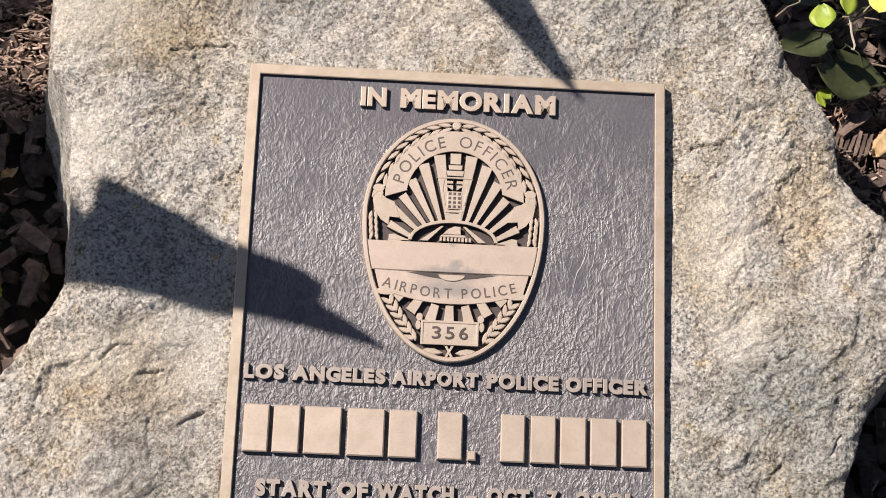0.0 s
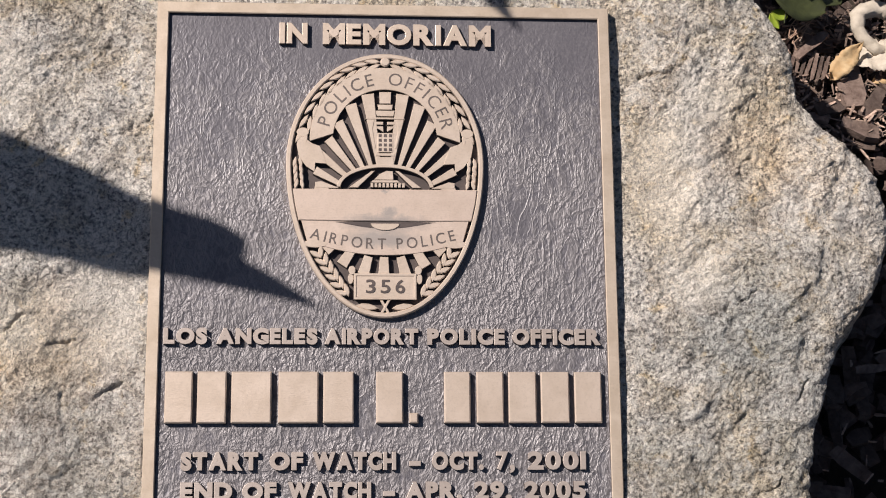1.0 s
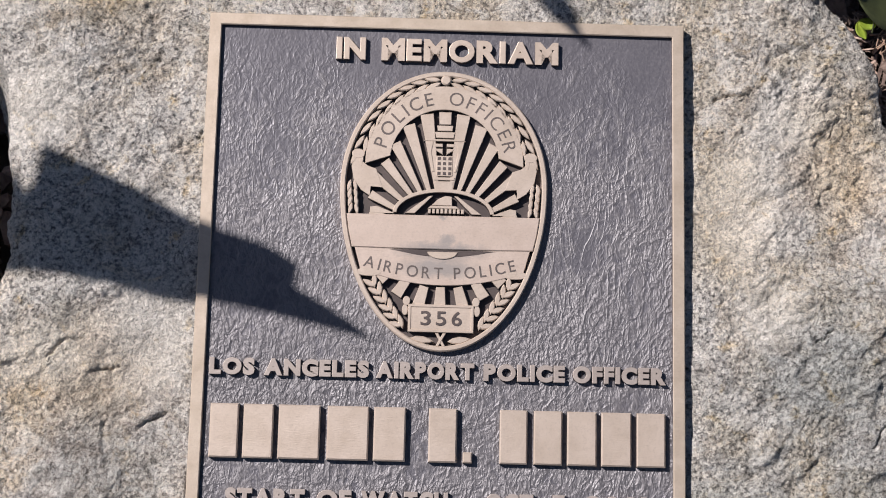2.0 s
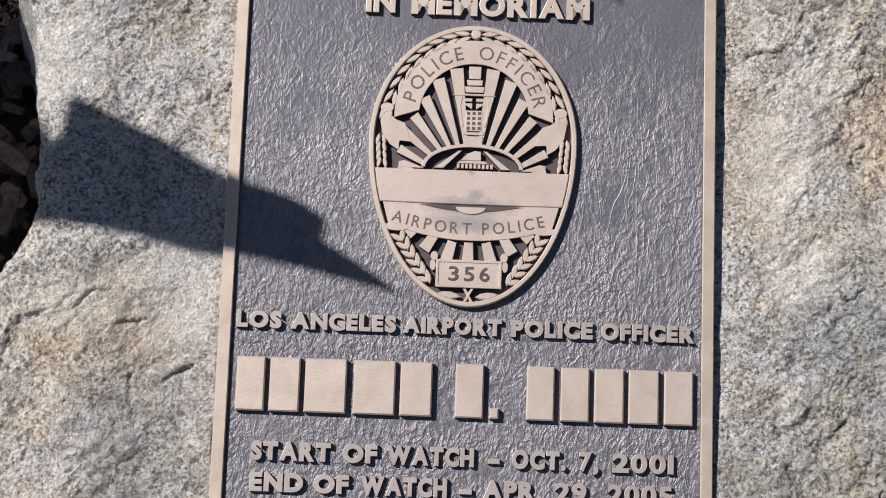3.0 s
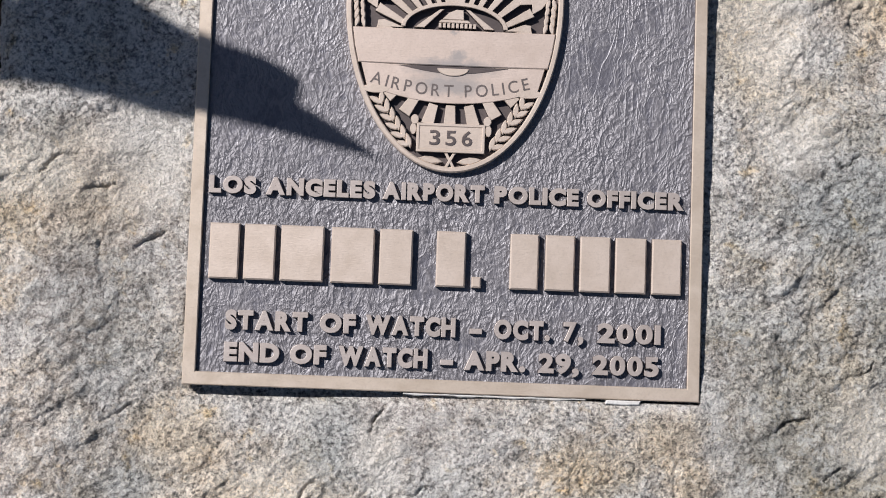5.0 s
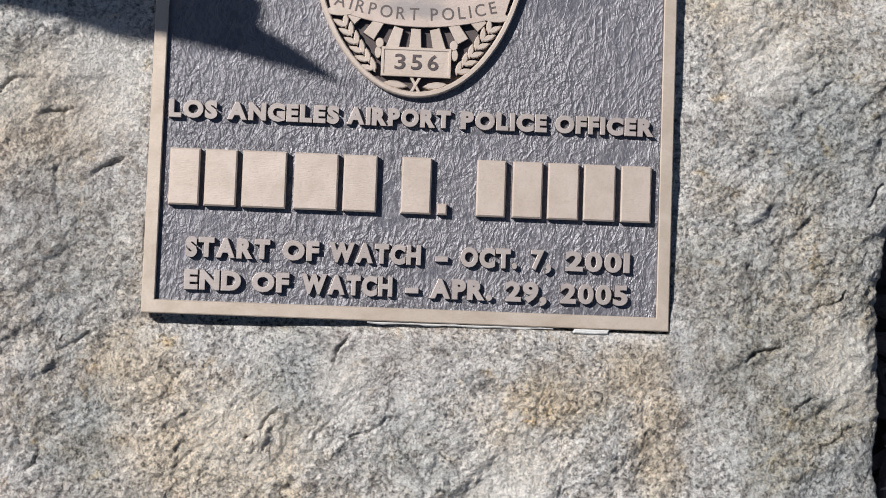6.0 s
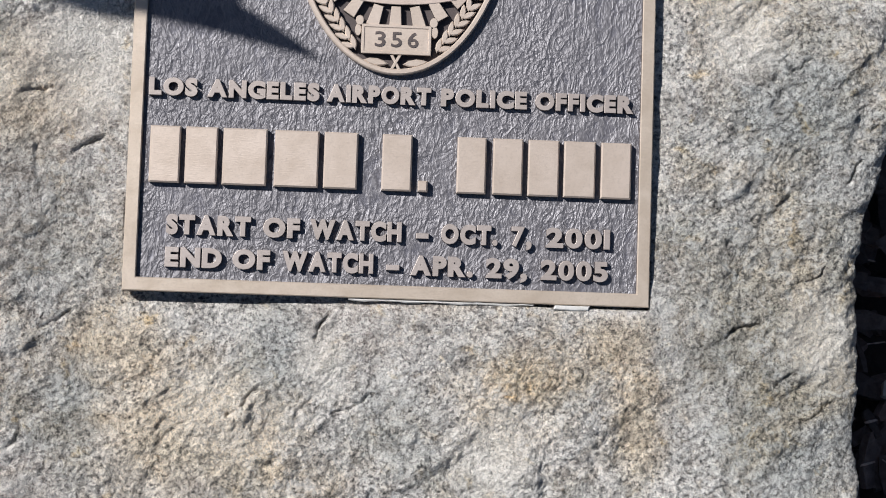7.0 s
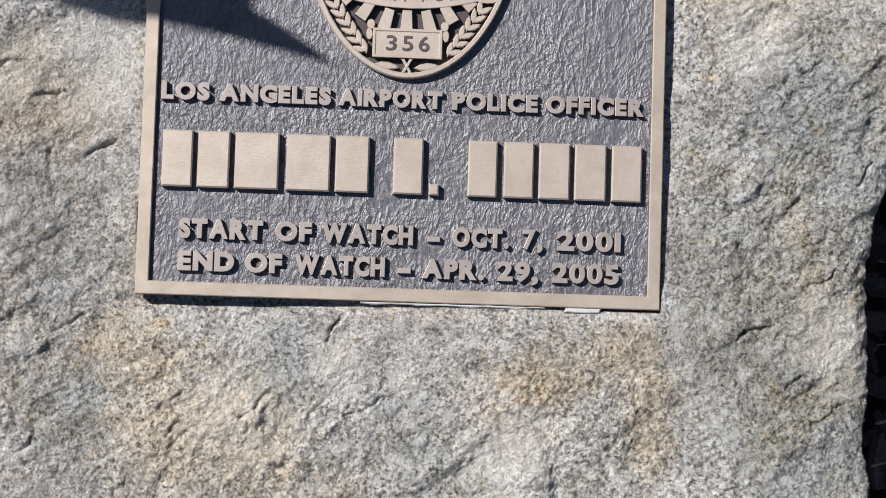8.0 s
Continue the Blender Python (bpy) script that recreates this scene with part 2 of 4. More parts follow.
def ccw(pts):
    area = sum(a[0] * b[1] - b[0] * a[1] for a, b in zip(pts, list(pts[1:]) + [pts[0]]))
    return list(pts) if area > 0 else list(reversed(pts))


def prism(bm, pts, z0, z1, chamfer=0.0003):
    """An upright slab of the outline, with a small chamfer round its top."""
    pts = ccw(pts)
    rings = [[(x, y, z0) for x, y in pts], [(x, y, z1 - chamfer) for x, y in pts], [(x, y, z1) for x, y in inset(pts, chamfer)]]
    vs = [[bm.verts.new(p) for p in ring] for ring in rings]
    n = len(pts)
    for lo, hi in zip(vs, vs[1:]):
        for k in range(n):
            bm.faces.new((lo[k], lo[(k + 1) % n], hi[(k + 1) % n], hi[k]))
    bm.faces.new(vs[-1])
    bm.faces.new(list(reversed(vs[0])))
    return bm


def ring_prism(bm, outer, inner, z0, z1, chamfer=0.0004):
    """A frame between two outlines with as many points."""
    n = len(outer)
    loops = [[(x, y, z0) for x, y in outer], [(x, y, z1 - chamfer) for x, y in outer], [(x, y, z1) for x, y in inset(outer, chamfer)],
             [(x, y, z1) for x, y in inset(inner, -chamfer)], [(x, y, z1 - chamfer) for x, y in inner], [(x, y, z0) for x, y in inner]]
    vs = [[bm.verts.new(p) for p in ring] for ring in loops]
    for lo, hi in zip(vs, vs[1:] + vs[:1]):
        for k in range(n):
            bm.faces.new((lo[k], lo[(k + 1) % n], hi[(k + 1) % n], hi[k]))
    return bm


GLYPHS = {}


def glyph(ch, bold):
    """The outline solid of one character of the built-in font: vertices from 0 to 1 deep, and faces."""
    if (ch, bold) not in GLYPHS:
        cu = bpy.data.curves.new("glyph", "FONT")
        cu.body, cu.size, cu.extrude, cu.bevel_depth, cu.offset, cu.resolution_u = ch, 1.0, 0.5, 0.0, bold, 4
        ob = new("glyph", cu)
        bpy.context.view_layer.update()
        me = bpy.data.meshes.new_from_object(ob.evaluated_get(bpy.context.evaluated_depsgraph_get()))
        vs = np.array([v.co[:] for v in me.vertices])
        faces = [tuple(p.vertices) for p in me.polygons]
        bpy.data.objects.remove(ob)
        bpy.data.curves.remove(cu)
        bpy.data.meshes.remove(me)
        vs[:, 2] += 0.5
        GLYPHS[ch, bold] = (vs, faces)
    return GLYPHS[ch, bold]


def lay_word(word, bold, gap=0.06):
    """Each character with its left edge and its width, for letters one unit high."""
    out, x = [], 0.0
    for ch in word:
        vs, faces = glyph(ch, bold)
        stem = glyph("H", bold)[0][:, 1]
        foot, cap = stem.min(), stem.max() - stem.min()
        lo, hi = vs[:, 0].min(), vs[:, 0].max()
        moved = (vs - [lo, foot, 0]) / [cap, cap, 1]
        out.append((ch, x, moved, faces))
        x += (hi - lo) / cap + gap
    return out, x - gap


def letter_mesh(vs, faces, soft=0.0):
    bm = bmesh.new()
    made = [bm.verts.new(v) for v in vs]
    for f in faces:
        try:
            bm.faces.new([made[k] for k in f])
        except ValueError:
            pass
    bmesh.ops.remove_doubles(bm, verts=bm.verts, dist=1e-6)
    if soft:
        high = max(v.co.z for v in bm.verts)
        bm.normal_update()
        rim = [e for e in bm.edges if min(v.co.z for v in e.verts) > high - 1e-6 and len(e.link_faces) == 2 and min(abs(f.normal.z) for f in e.link_faces) < 0.5]
        bmesh.ops.bevel(bm, geom=rim, offset=soft, segments=2, profile=0.5, affect="EDGES", clamp_overlap=True)
    return bm


def darken_sides(ob):
    """The cast sides keep their dark patina; only the faces are polished."""
    ob.data.materials.append(SIDE)
    for p in ob.data.polygons:
        if abs(p.normal.z) < 0.4:
            p.material_index = 1
    return ob


def word_letters(word, x0, x1, base, cap, z0, z1, mat, parent, bold, name="letter"):
    laid, width = lay_word(word, bold)
    k = (x1 - x0) / width
    for ch, x, vs, faces in laid:
        top = vs.copy()
        top[:, 0] = x0 + (x + top[:, 0]) * k
        top[:, 1] = base + top[:, 1] * cap
        top[:, 2] = z0 + top[:, 2] * (z1 - z0)
        darken_sides(part(name, letter_mesh(top, faces, 0.0 if ch in "MWR" else 0.028 * cap), mat, parent))


# ---- numeric noise for the stone ----
rng = np.random.default_rng(7)
TABLE = rng.random((256, 256))


def value_noise(x, y, scale, shift=0.0):
    x, y = x * scale + 37.3 + shift, y * scale + 91.7 + shift * 1.7
    i, j = np.floor(x).astype(int), np.floor(y).astype(int)
    u, v = x - i, y - j
    u, v = u * u * u * (u * (u * 6 - 15) + 10), v * v * v * (v * (v * 6 - 15) + 10)
    at = lambda a, b: TABLE[a % 256, b % 256]  # noqa: E731
    return (at(i, j) * (1 - u) + at(i + 1, j) * u) * (1 - v) + (at(i, j + 1) * (1 - u) + at(i + 1, j + 1) * u) * v - 0.5


def fractal(x, y, scale, octaves=5, rough=0.5, shift=0.0):
    total, amp = 0.0, 1.0
    for k in range(octaves):
        total = total + amp * value_noise(x, y, scale * 2.03 ** k, shift + 11.1 * k)
        amp *= rough
    return total


def facets(x, y, size, shift=0.0):
    """Broken stone: every cell is a small plane with its own tilt and step."""
    px, py = x / size + 50 + shift, y / size + 50 + shift
    i, j = np.floor(px).astype(int), np.floor(py).astype(int)
    total, out = np.zeros(x.shape), np.zeros(x.shape)
    for a in (-1, 0, 1):
        for b in (-1, 0, 1):
            ci, cj = (i + a) % 256, (j + b) % 256
            dx, dy = px - (i + a + TABLE[ci, cj]), py - (j + b + TABLE[cj, (ci + 77) % 256])
            w = np.exp(-26.0 * (dx * dx + dy * dy))
            h = (TABLE[(ci + 31) % 256, cj] - 0.5) * 2 * dx + (TABLE[ci, (cj + 53) % 256] - 0.5) * 2 * dy + (TABLE[(ci + 9) % 256, (cj + 19) % 256] - 0.5)
            out, total = out + w * h, total + w
    return out / total * size


def ledges(n, steps):
    """Turns a smooth height into flat flakes with short steep edges."""
    k = n * steps
    f = k - np.floor(k)
    f = np.clip((f - 0.74) / 0.26, 0, 1)
    return (np.floor(k) + f * f * (3 - 2 * f)) / steps


def smooth_loop(points, steps):
    """A closed curve through the points."""
    n, out = len(points), []
    for k in range(n):
        p0, p1, p2, p3 = (np.array(points[(k + j) % n]) for j in (-1, 0, 1, 2))
        for s in range(steps):
            t = s / steps
            out.append(0.5 * (2 * p1 + (p2 - p0) * t + (2 * p0 - 5 * p1 + 4 * p2 - p3) * t * t + (3 * p1 - p0 - 3 * p2 + p3) * t ** 3))
    return np.array(out)


# ---- ground ----
W, H = 0.305, 0.346


def build_ground():
    bm = bmesh.new()
    edges = [-400, -60, -10, -3, *np.linspace(-1.4, 1.8, 41), 3, 10, 60, 400]
    grid = [[bm.verts.new((x, y, 0.0 if abs(x) > 3 or abs(y) > 3 else 0.012 * (noise.fractal((x * 4, y * 4, 0), 1, 2, 4)))) for y in edges] for x in edges]
    for i in range(len(edges) - 1):
        for j in range(len(edges) - 1):
            bm.faces.new((grid[i][j], grid[i + 1][j], grid[i + 1][j + 1], grid[i][j + 1]))
    ob = mesh_object("ground", bm, SOIL)
    tagged(ob, "dark brown soil of the planting bed under bark mulch", "ground", kind="structure")


build_ground()

# ---- the boulder ----
OUTLINE = [(-.105, .10), (-.138, .075), (-.147, .045), (-.147, .018), (-.143, -.008), (-.131, -.050), (-.123, -.097), (-.1205, -.135), (-.121, -.168), (-.137, -.205),
           (-.160, -.239), (-.21, -.29), (-.24, -.37), (-.23, -.47), (-.17, -.56), (-.05, -.61), (.12, -.62), (.28, -.60), (.38, -.55), (.424, -.48),
           (.4275, -.415), (.4305, -.375), (.4315, -.335), (.433, -.303), (.442, -.262), (.461, -.224), (.487, -.187), (.495, -.149), (.487, -.115), (.466, -.092),
           (.449, -.073), (.440, -.053), (.435, -.021), (.420, .001), (.407, .016), (.394, .042), (.374, .080), (.345, .105), (.30, .118),
           (.20, .126), (.10, .128), (0, .124), (-.06, .114)]


def rock_distance(x, y):
    """How far inside the boulder's outline a place lies; less than nothing outside."""
    loop = smooth_loop(OUTLINE, 4)
    best, inside = np.full(x.shape, 9.0), np.zeros(x.shape, bool)
    for a, b in zip(loop, np.roll(loop, -1, 0)):
        d = b - a
        t = np.clip(((x - a[0]) * d[0] + (y - a[1]) * d[1]) / (d @ d), 0, 1)
        best = np.minimum(best, (x - a[0] - t * d[0]) ** 2 + (y - a[1] - t * d[1]) ** 2)
        if d[1]:
            inside ^= ((a[1] > y) != (b[1] > y)) & (x < (y - a[1]) * d[0] / d[1] + a[0])
    return np.where(inside, 1, -1) * np.sqrt(best)


def rock_height(x, y):
    wx, wy = x + 0.006 * fractal(x, y, 45, 3), y + 0.006 * fractal(x, y, 45, 3, shift=5)
    d = rock_distance(x + 0.0042 * fractal(x, y, 34, 4, 0.62, 2), y + 0.0042 * fractal(x, y, 34, 4, 0.62, 8))
    rough = 0.011 * fractal(x, y, 9, 3) + 0.028 * facets(wx, wy, 0.050) + 0.055 * facets(wx, wy, 0.019, 9) + 0.080 * facets(wx, wy, 0.0042, 23)
    rough = rough + 0.0016 * fractal(x, y, 60, 5, 0.62)
    # split flakes: short broken edges that run across the face
    u, v = (0.80 * wx + 0.60 * wy) * 0.6, -0.60 * wx + 0.80 * wy
    patch = np.clip(0.8 + 1.0 * fractal(x, y, 20, 2, 0.5, 31), 0.35, 1.2)
    flake = ledges(fractal(u, v, 48, 5, 0.62, 3), 9.0)
    rough = rough + patch * (0.0042 * flake + 0.0012 * np.abs(fractal(u, v, 210, 2, 0.5, 13)) + 0.0012 * np.abs(fractal(wx, wy, 330, 1, 0.5, 17)))
    # a dressed seat for the plaque, and the stone rising to its lower edge
    out = np.maximum(np.maximum(-x, x - W), np.maximum(y, -H - y))
    near = np.clip(out / 0.05, 0, 1)
    calm = 0.30 + 0.70 * near * near * (3 - 2 * near)
    # the weathered corner is worn smooth
    calm = calm * (1 - 0.62 * np.exp(-((x + 0.115) / 0.05) ** 2 - ((y - 0.055) / 0.055) ** 2))
    top = -0.0092 + np.clip((x - 0.25) / 0.06, 0, 1) * (0.0038 * np.clip((-0.06 - y) / 0.2, 0, 1) - 0.0012) + rough * calm
    top = top + 0.009 * np.clip((-0.02 - x) / 0.06, 0, 1) + 0.007 * np.clip((-0.365 - y) / 0.05, 0, 1)
    sill = np.exp(-((y + H + 0.012) / 0.022) ** 2) * np.clip((x - 0.05) / 0.10, 0, 1) * np.clip((0.36 - x) / 0.06, 0, 1)
    top = top + 0.0075 * sill
    # an open gap under the lower edge
    top = top - 0.0045 * np.exp(-((y + H + 0.001) / 0.0055) ** 2) * np.clip((0.22 - x) / 0.10, 0, 1) * np.clip((x + 0.012) / 0.015, 0, 1)
    top = np.where(out < 0.001, np.minimum(top, -0.0095), top)
    # rounded shoulder, then the steep sides
    west = np.clip((0.08 - x) / 0.12, 0, 1)
    r = 0.018 + 0.008 * west
    inner = np.clip((r - d) / r, 0, 1.0)
    shoulder = (0.35 * r) * inner ** 2.4
    side = np.where(d < 0, -d * (5.5 - 0.8 * west), 0.0)
    # cracks wander and close up along their way
    cx, cy = wx + 0.0030 * fractal(x, y, 150, 3, 0.6, 41), wy + 0.0030 * fractal(x, y, 150, 3, 0.6, 47)
    fade = np.clip(0.85 + 1.6 * fractal(x, y, 130, 2, 0.5, 53), 0.15, 1.3)
    for line in CRACKS:
        for (ax, ay), (bx, by) in zip(line, line[1:]):
            t = np.clip(((cx - ax) * (bx - ax) + (cy - ay) * (by - ay)) / ((bx - ax) ** 2 + (by - ay) ** 2), 0, 1)
            gap = np.hypot(cx - ax - t * (bx - ax), cy - ay - t * (by - ay))
            top = top - 0.0034 * fade * np.clip(1 - gap / 0.0012, 0, 1) + 0.0006 * np.exp(-((gap - 0.004) / 0.003) ** 2)
    return top - shoulder - side + np.where(d < 0, 0.4 * rough, 0)


# cracks and small ledges that stand out on the face
CRACKS = [[(.1165, -.354), (.115, -.361), (.113, -.369)], [(.061, -.414), (.072, -.408), (.081, -.403)], [(.122, -.416), (.138, -.409), (.15, -.400)],
          [(-.065, -.437), (-.054, -.433), (-.054, -.422)], [(-.047, -.369), (-.031, -.358)], [(.350, -.360), (.355, -.354), (.374, -.350)],
          [(.391, -.330), (.406, -.324)], [(.381, -.388), (.390, -.381)], [(.394, -.408), (.415, -.403)], [(.379, -.209), (.388, -.203), (.40, -.196)],
          [(.396, -.112), (.404, -.100)], [(.402, -.067), (.410, -.054)], [(-.025, -.09), (-.014, -.083), (-.003, -.078)],
          [(-.055, .012), (-.02, .016), (-.003, .018)], [(-.06, -.235), (-.045, -.228)], [(-.09, -.225), (-.08, -.215), (-.066, -.212)],
          [(-.035, -.265), (-.018, -.256)], [(.33, -.045), (.35, -.047)], [(.42, -.265), (.432, -.255)]]


def build_boulder():
    step = 0.00100
    xs, ys = np.arange(-0.36, 0.60, step), np.arange(-0.72, 0.28, step)
    x, y = np.meshgrid(xs, ys, indexing="ij")
    z = rock_height(x, y)
    c, s = math.cos(radians(TILT)), math.sin(radians(TILT))
    high = y * s + z * c + LIFT
    keep = high > -0.03
    nx, ny = x.shape
    quad = keep[:-1, :-1] & keep[1:, :-1] & keep[1:, 1:] & keep[:-1, 1:]
    i, j = np.nonzero(quad)
    index = np.arange(nx * ny).reshape(nx, ny)
    corners = np.stack([index[i, j], index[i + 1, j], index[i + 1, j + 1], index[i, j + 1]], 1)
    used = np.unique(corners)
    back = np.zeros(nx * ny, int)
    back[used] = np.arange(len(used))
    corners = back[corners]
    co = np.stack([x.ravel(), y.ravel(), z.ravel()], 1)[used]
    me = bpy.data.meshes.new("boulder")
    me.vertices.add(len(co))
    me.vertices.foreach_set("co", co.astype(np.float32).ravel())
    me.loops.add(corners.size)
    me.loops.foreach_set("vertex_index", corners.astype(np.int32).ravel())
    me.polygons.add(len(corners))
    me.polygons.foreach_set("loop_start", np.arange(0, corners.size, 4, dtype=np.int32))
    me.polygons.foreach_set("use_smooth", np.ones(len(corners), bool))
    me.update(calc_edges=True)
    me.validate()
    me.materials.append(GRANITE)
    ob = new("boulder", me)
    ob.matrix_basis = PLAQUE
    tagged(ob, "rough grey granite boulder with ochre stains in mulch", "boulder")


build_boulder()

# ---- the plaque ----
plaque = new("memorial_plaque")
plaque.matrix_basis = PLAQUE
tagged(plaque, "cast bronze memorial plaque with raised lettering on a boulder", "plaque")
DEEP = -0.0042      # the sunken field below the border's face
BACK = -0.0105


def box_outline(x0, y0, x1, y1):
    return [(x0, y0), (x1, y0), (x1, y1), (x0, y1)]


def build_plate():
    bm = bmesh.new()
    prism(bm, box_outline(0.004, -H + 0.004, W - 0.004, -0.004), BACK, DEEP, 0.0001)
    part("back_plate", bm, FIELD, plaque, "dark leather-textured bronze field")
    bm = bmesh.new()
    ring_prism(bm, box_outline(0, -H, W, 0), box_outline(0.0078, -H + 0.0079, W - 0.0076, -0.0079), BACK, -0.0013, 0.0006)
    ob = part("border", bm, RIM, plaque, "raised satin bronze border")
    ob.data.materials.append(SIDE)
    for p in ob.data.polygons:
        c = p.center
        if abs(p.normal.z) < 0.3:
            p.material_index = 1


build_plate()

INSCRIPTION = [
    (-0.0290, 0.0150, 0.056, [("IN", 0.0815, 0.1006), ("MEMORIAM", 0.1105, 0.2240)]),
    (-0.2326, 0.0106, 0.066, [("LOS", 0.0106, 0.0385), ("ANGELES", 0.0441, 0.1090), ("AIRPORT", 0.1133, 0.1741), ("POLICE", 0.1797, 0.2303), ("OFFICER", 0.2349, 0.2930)]),
    (-0.3130, 0.0117, 0.066, [("START", 0.0238, 0.0725), ("OF", 0.0793, 0.1008), ("WATCH", 0.1063, 0.1596), ("-", 0.1678, 0.1753), ("OCT.", 0.1822, 0.2154), ("7,", 0.2233, 0.2352), ("2001", 0.2435, 0.2812)]),
    (-0.3319, 0.0117, 0.066, [("END", 0.0239, 0.0567), ("OF", 0.0625, 0.0843), ("WATCH", 0.0911, 0.1438), ("-", 0.1510, 0.1589), ("APR.", 0.1651, 0.2015), ("29,", 0.2090, 0.2331), ("2005", 0.2410, 0.2804)]),
]
for base, cap, bold, words in INSCRIPTION:
    for word, a, b in words:
        word_letters(word, a, b, base, cap, DEEP - 0.0003, -0.0008, FACE if cap > 0.014 else WORN, plaque, 0.048 if any(ch.isdigit() for ch in word) else bold)

# the large line below the badge is plain bars, one for each character
for a, b, top in ((0.0122, 0.0310, 1), (0.0326, 0.0523, 1), (0.0541, 0.0808, 1), (0.0839, 0.1106, 1), (0.1124, 0.1332, 1), (0.1461, 0.1647, 1), (0.1673, 0.1743, 0.2),
                  (0.1897, 0.2080, 1), (0.2106, 0.2294, 1), (0.2312, 0.2506, 1), (0.2522, 0.2720, 1), (0.2740, 0.2930, 1)):
    bm = bmesh.new()
    prism(bm, box_outline(a + 0.0005, -0.2833, b - 0.0007, -0.2833 + 0.0330 * top), DEEP - 0.0003, 0.0006, 0.0009)
    darken_sides(part("name_bar", bm, FACE, plaque, "plain raised bronze bar"))

# ---- the badge on the plaque: its own axes in millimetres from the middle of the band's upper edge ----
BX, BY = 0.1525, -0.1295


def mm(pts):
    return [(BX + x * 0.001, BY + y * 0.001) for x, y in pts]


def egg(shrink=0.0, n=96):
    out = []
    for k in range(n):
        a = math.tau * k / n
        b = 75.5 if math.sin(a) > 0 else 104.0
        out.append(((65.3 - shrink) * math.cos(a), 18.2 + (b - shrink) * math.sin(a)))
    return out


def egg_half(y, shrink):
    b = (75.5 if y > 18.2 else 104.0) - shrink
    return (65.3 - shrink) * math.sqrt(max(0.0, 1 - ((y - 18.2) / b) ** 2))


bm = bmesh.new()
badge = part("badge", prism(bm, mm(egg(2.0)), DEEP - 0.0002, DEEP + 0.0003, 0.0001), SIDE, plaque, "oval raised badge with rays and wreath")
FLOOR = DEEP + 0.0002


def badge_piece(name, pts, top=0.0004, mat=None, chamfer=0.0003, label="", floor=FLOOR):
    return darken_sides(part(name, prism(bmesh.new(), mm(pts), floor, top, chamfer), mat or FACE, badge, label))


bm = bmesh.new()
part("rim", ring_prism(bm, mm(egg(0.0)), mm(egg(3.4)), FLOOR - 0.0003, 0.0008, 0.0007), FACE, badge)


def arc(cx, cy, r, a0, a1, n=24, ry=None):
    return [(cx + r * math.cos(radians(a0 + (a1 - a0) * k / n)), cy + (ry or r) * math.sin(radians(a0 + (a1 - a0) * k / n))) for k in range(n + 1)]


# upper ribbon with its folded tails
badge_piece("ribbon", arc(0, 34, 50, -2, 182, 40) + list(reversed(arc(0, 34, 34.5, 6, 174, 40))), 0.0006)
for s in (1, -1):
    flip = lambda pts: [(s * x, y) for x, y in pts]  # noqa: E731
    badge_piece("ribbon_tail", flip([(48.5, 31), (57, 38), (58.5, 30), (57, 22), (52, 15), (46.5, 11.5), (46, 17.5), (38.5, 17), (43, 29)]), 0.00045, None, 0.0002)
    badge_piece("ribbon_fold", flip(arc(54.5, 38.5, 4.2, 0, 360, 14, 3.2)[:-1]), 0.0007)


def on_path(word, place, size, z0, z1, bold, squeeze=1.0, gap=0.36):
    """Letters of one word set along a curve: place(s) gives the spot and the turn for a length s from the middle."""
    laid, width = lay_word(word, bold, gap)
    for ch, x, vs, faces in laid:
        if ch == " ":
            continue
        half = (vs[:, 0].max()) / 2
        px, py, turn = place((x + half - width / 2) * size * squeeze)
        c, s = math.cos(turn), math.sin(turn)
        lx, ly = (vs[:, 0] - half) * size * squeeze, (vs[:, 1] - 0.5) * size
        out = np.stack([BX + (px + lx * c - ly * s) * 0.001, BY + (py + lx * s + ly * c) * 0.001, z0 + vs[:, 2] * (z1 - z0)], 1)
        part("letter", letter_mesh(out, faces), LETTER_SHADE, badge)


def along_top(start):
    def place(s):
        a = radians(start) - s / 42.2
        return 42.2 * math.cos(a), 34 + 42.2 * math.sin(a), a - math.pi / 2
    return place


on_path("POLICE", along_top(134), 8.4, 0.0003, 0.00075, 0.0)
on_path("OFFICER", along_top(49), 8.4, 0.0003, 0.00075, -0.006)

# rays behind the tower
for turn in (8.5, 18, 28, 38.5, 49.5, 61, 73):
    for s in (1, -1):
        c, d = math.sin(radians(turn)) * s, math.cos(radians(turn))
        # out to the ribbon's inner edge
        k = 0.0
        while math.hypot(k * c, k * d - 13 - 34) < 33.6 or k * d - 13 < 34:
            k += 0.5
            if abs(k * c) > 46 or (k * d - 13 > 34 and math.hypot(k * c, k * d - 47) > 33.6):
                break
        inner = 30.0 + 6.5 * (turn / 73) ** 2
        w = radians(3.1)
        quad = []
        for r, side in ((inner, -1), (inner, 1), (k, 1), (k, -1)):
            a = radians(turn) * s + side * w * (0.85 if r == inner else 1.0)
            quad.append((r * math.sin(a), r * math.cos(a) - 13))
        badge_piece("ray", quad, 0.0002)

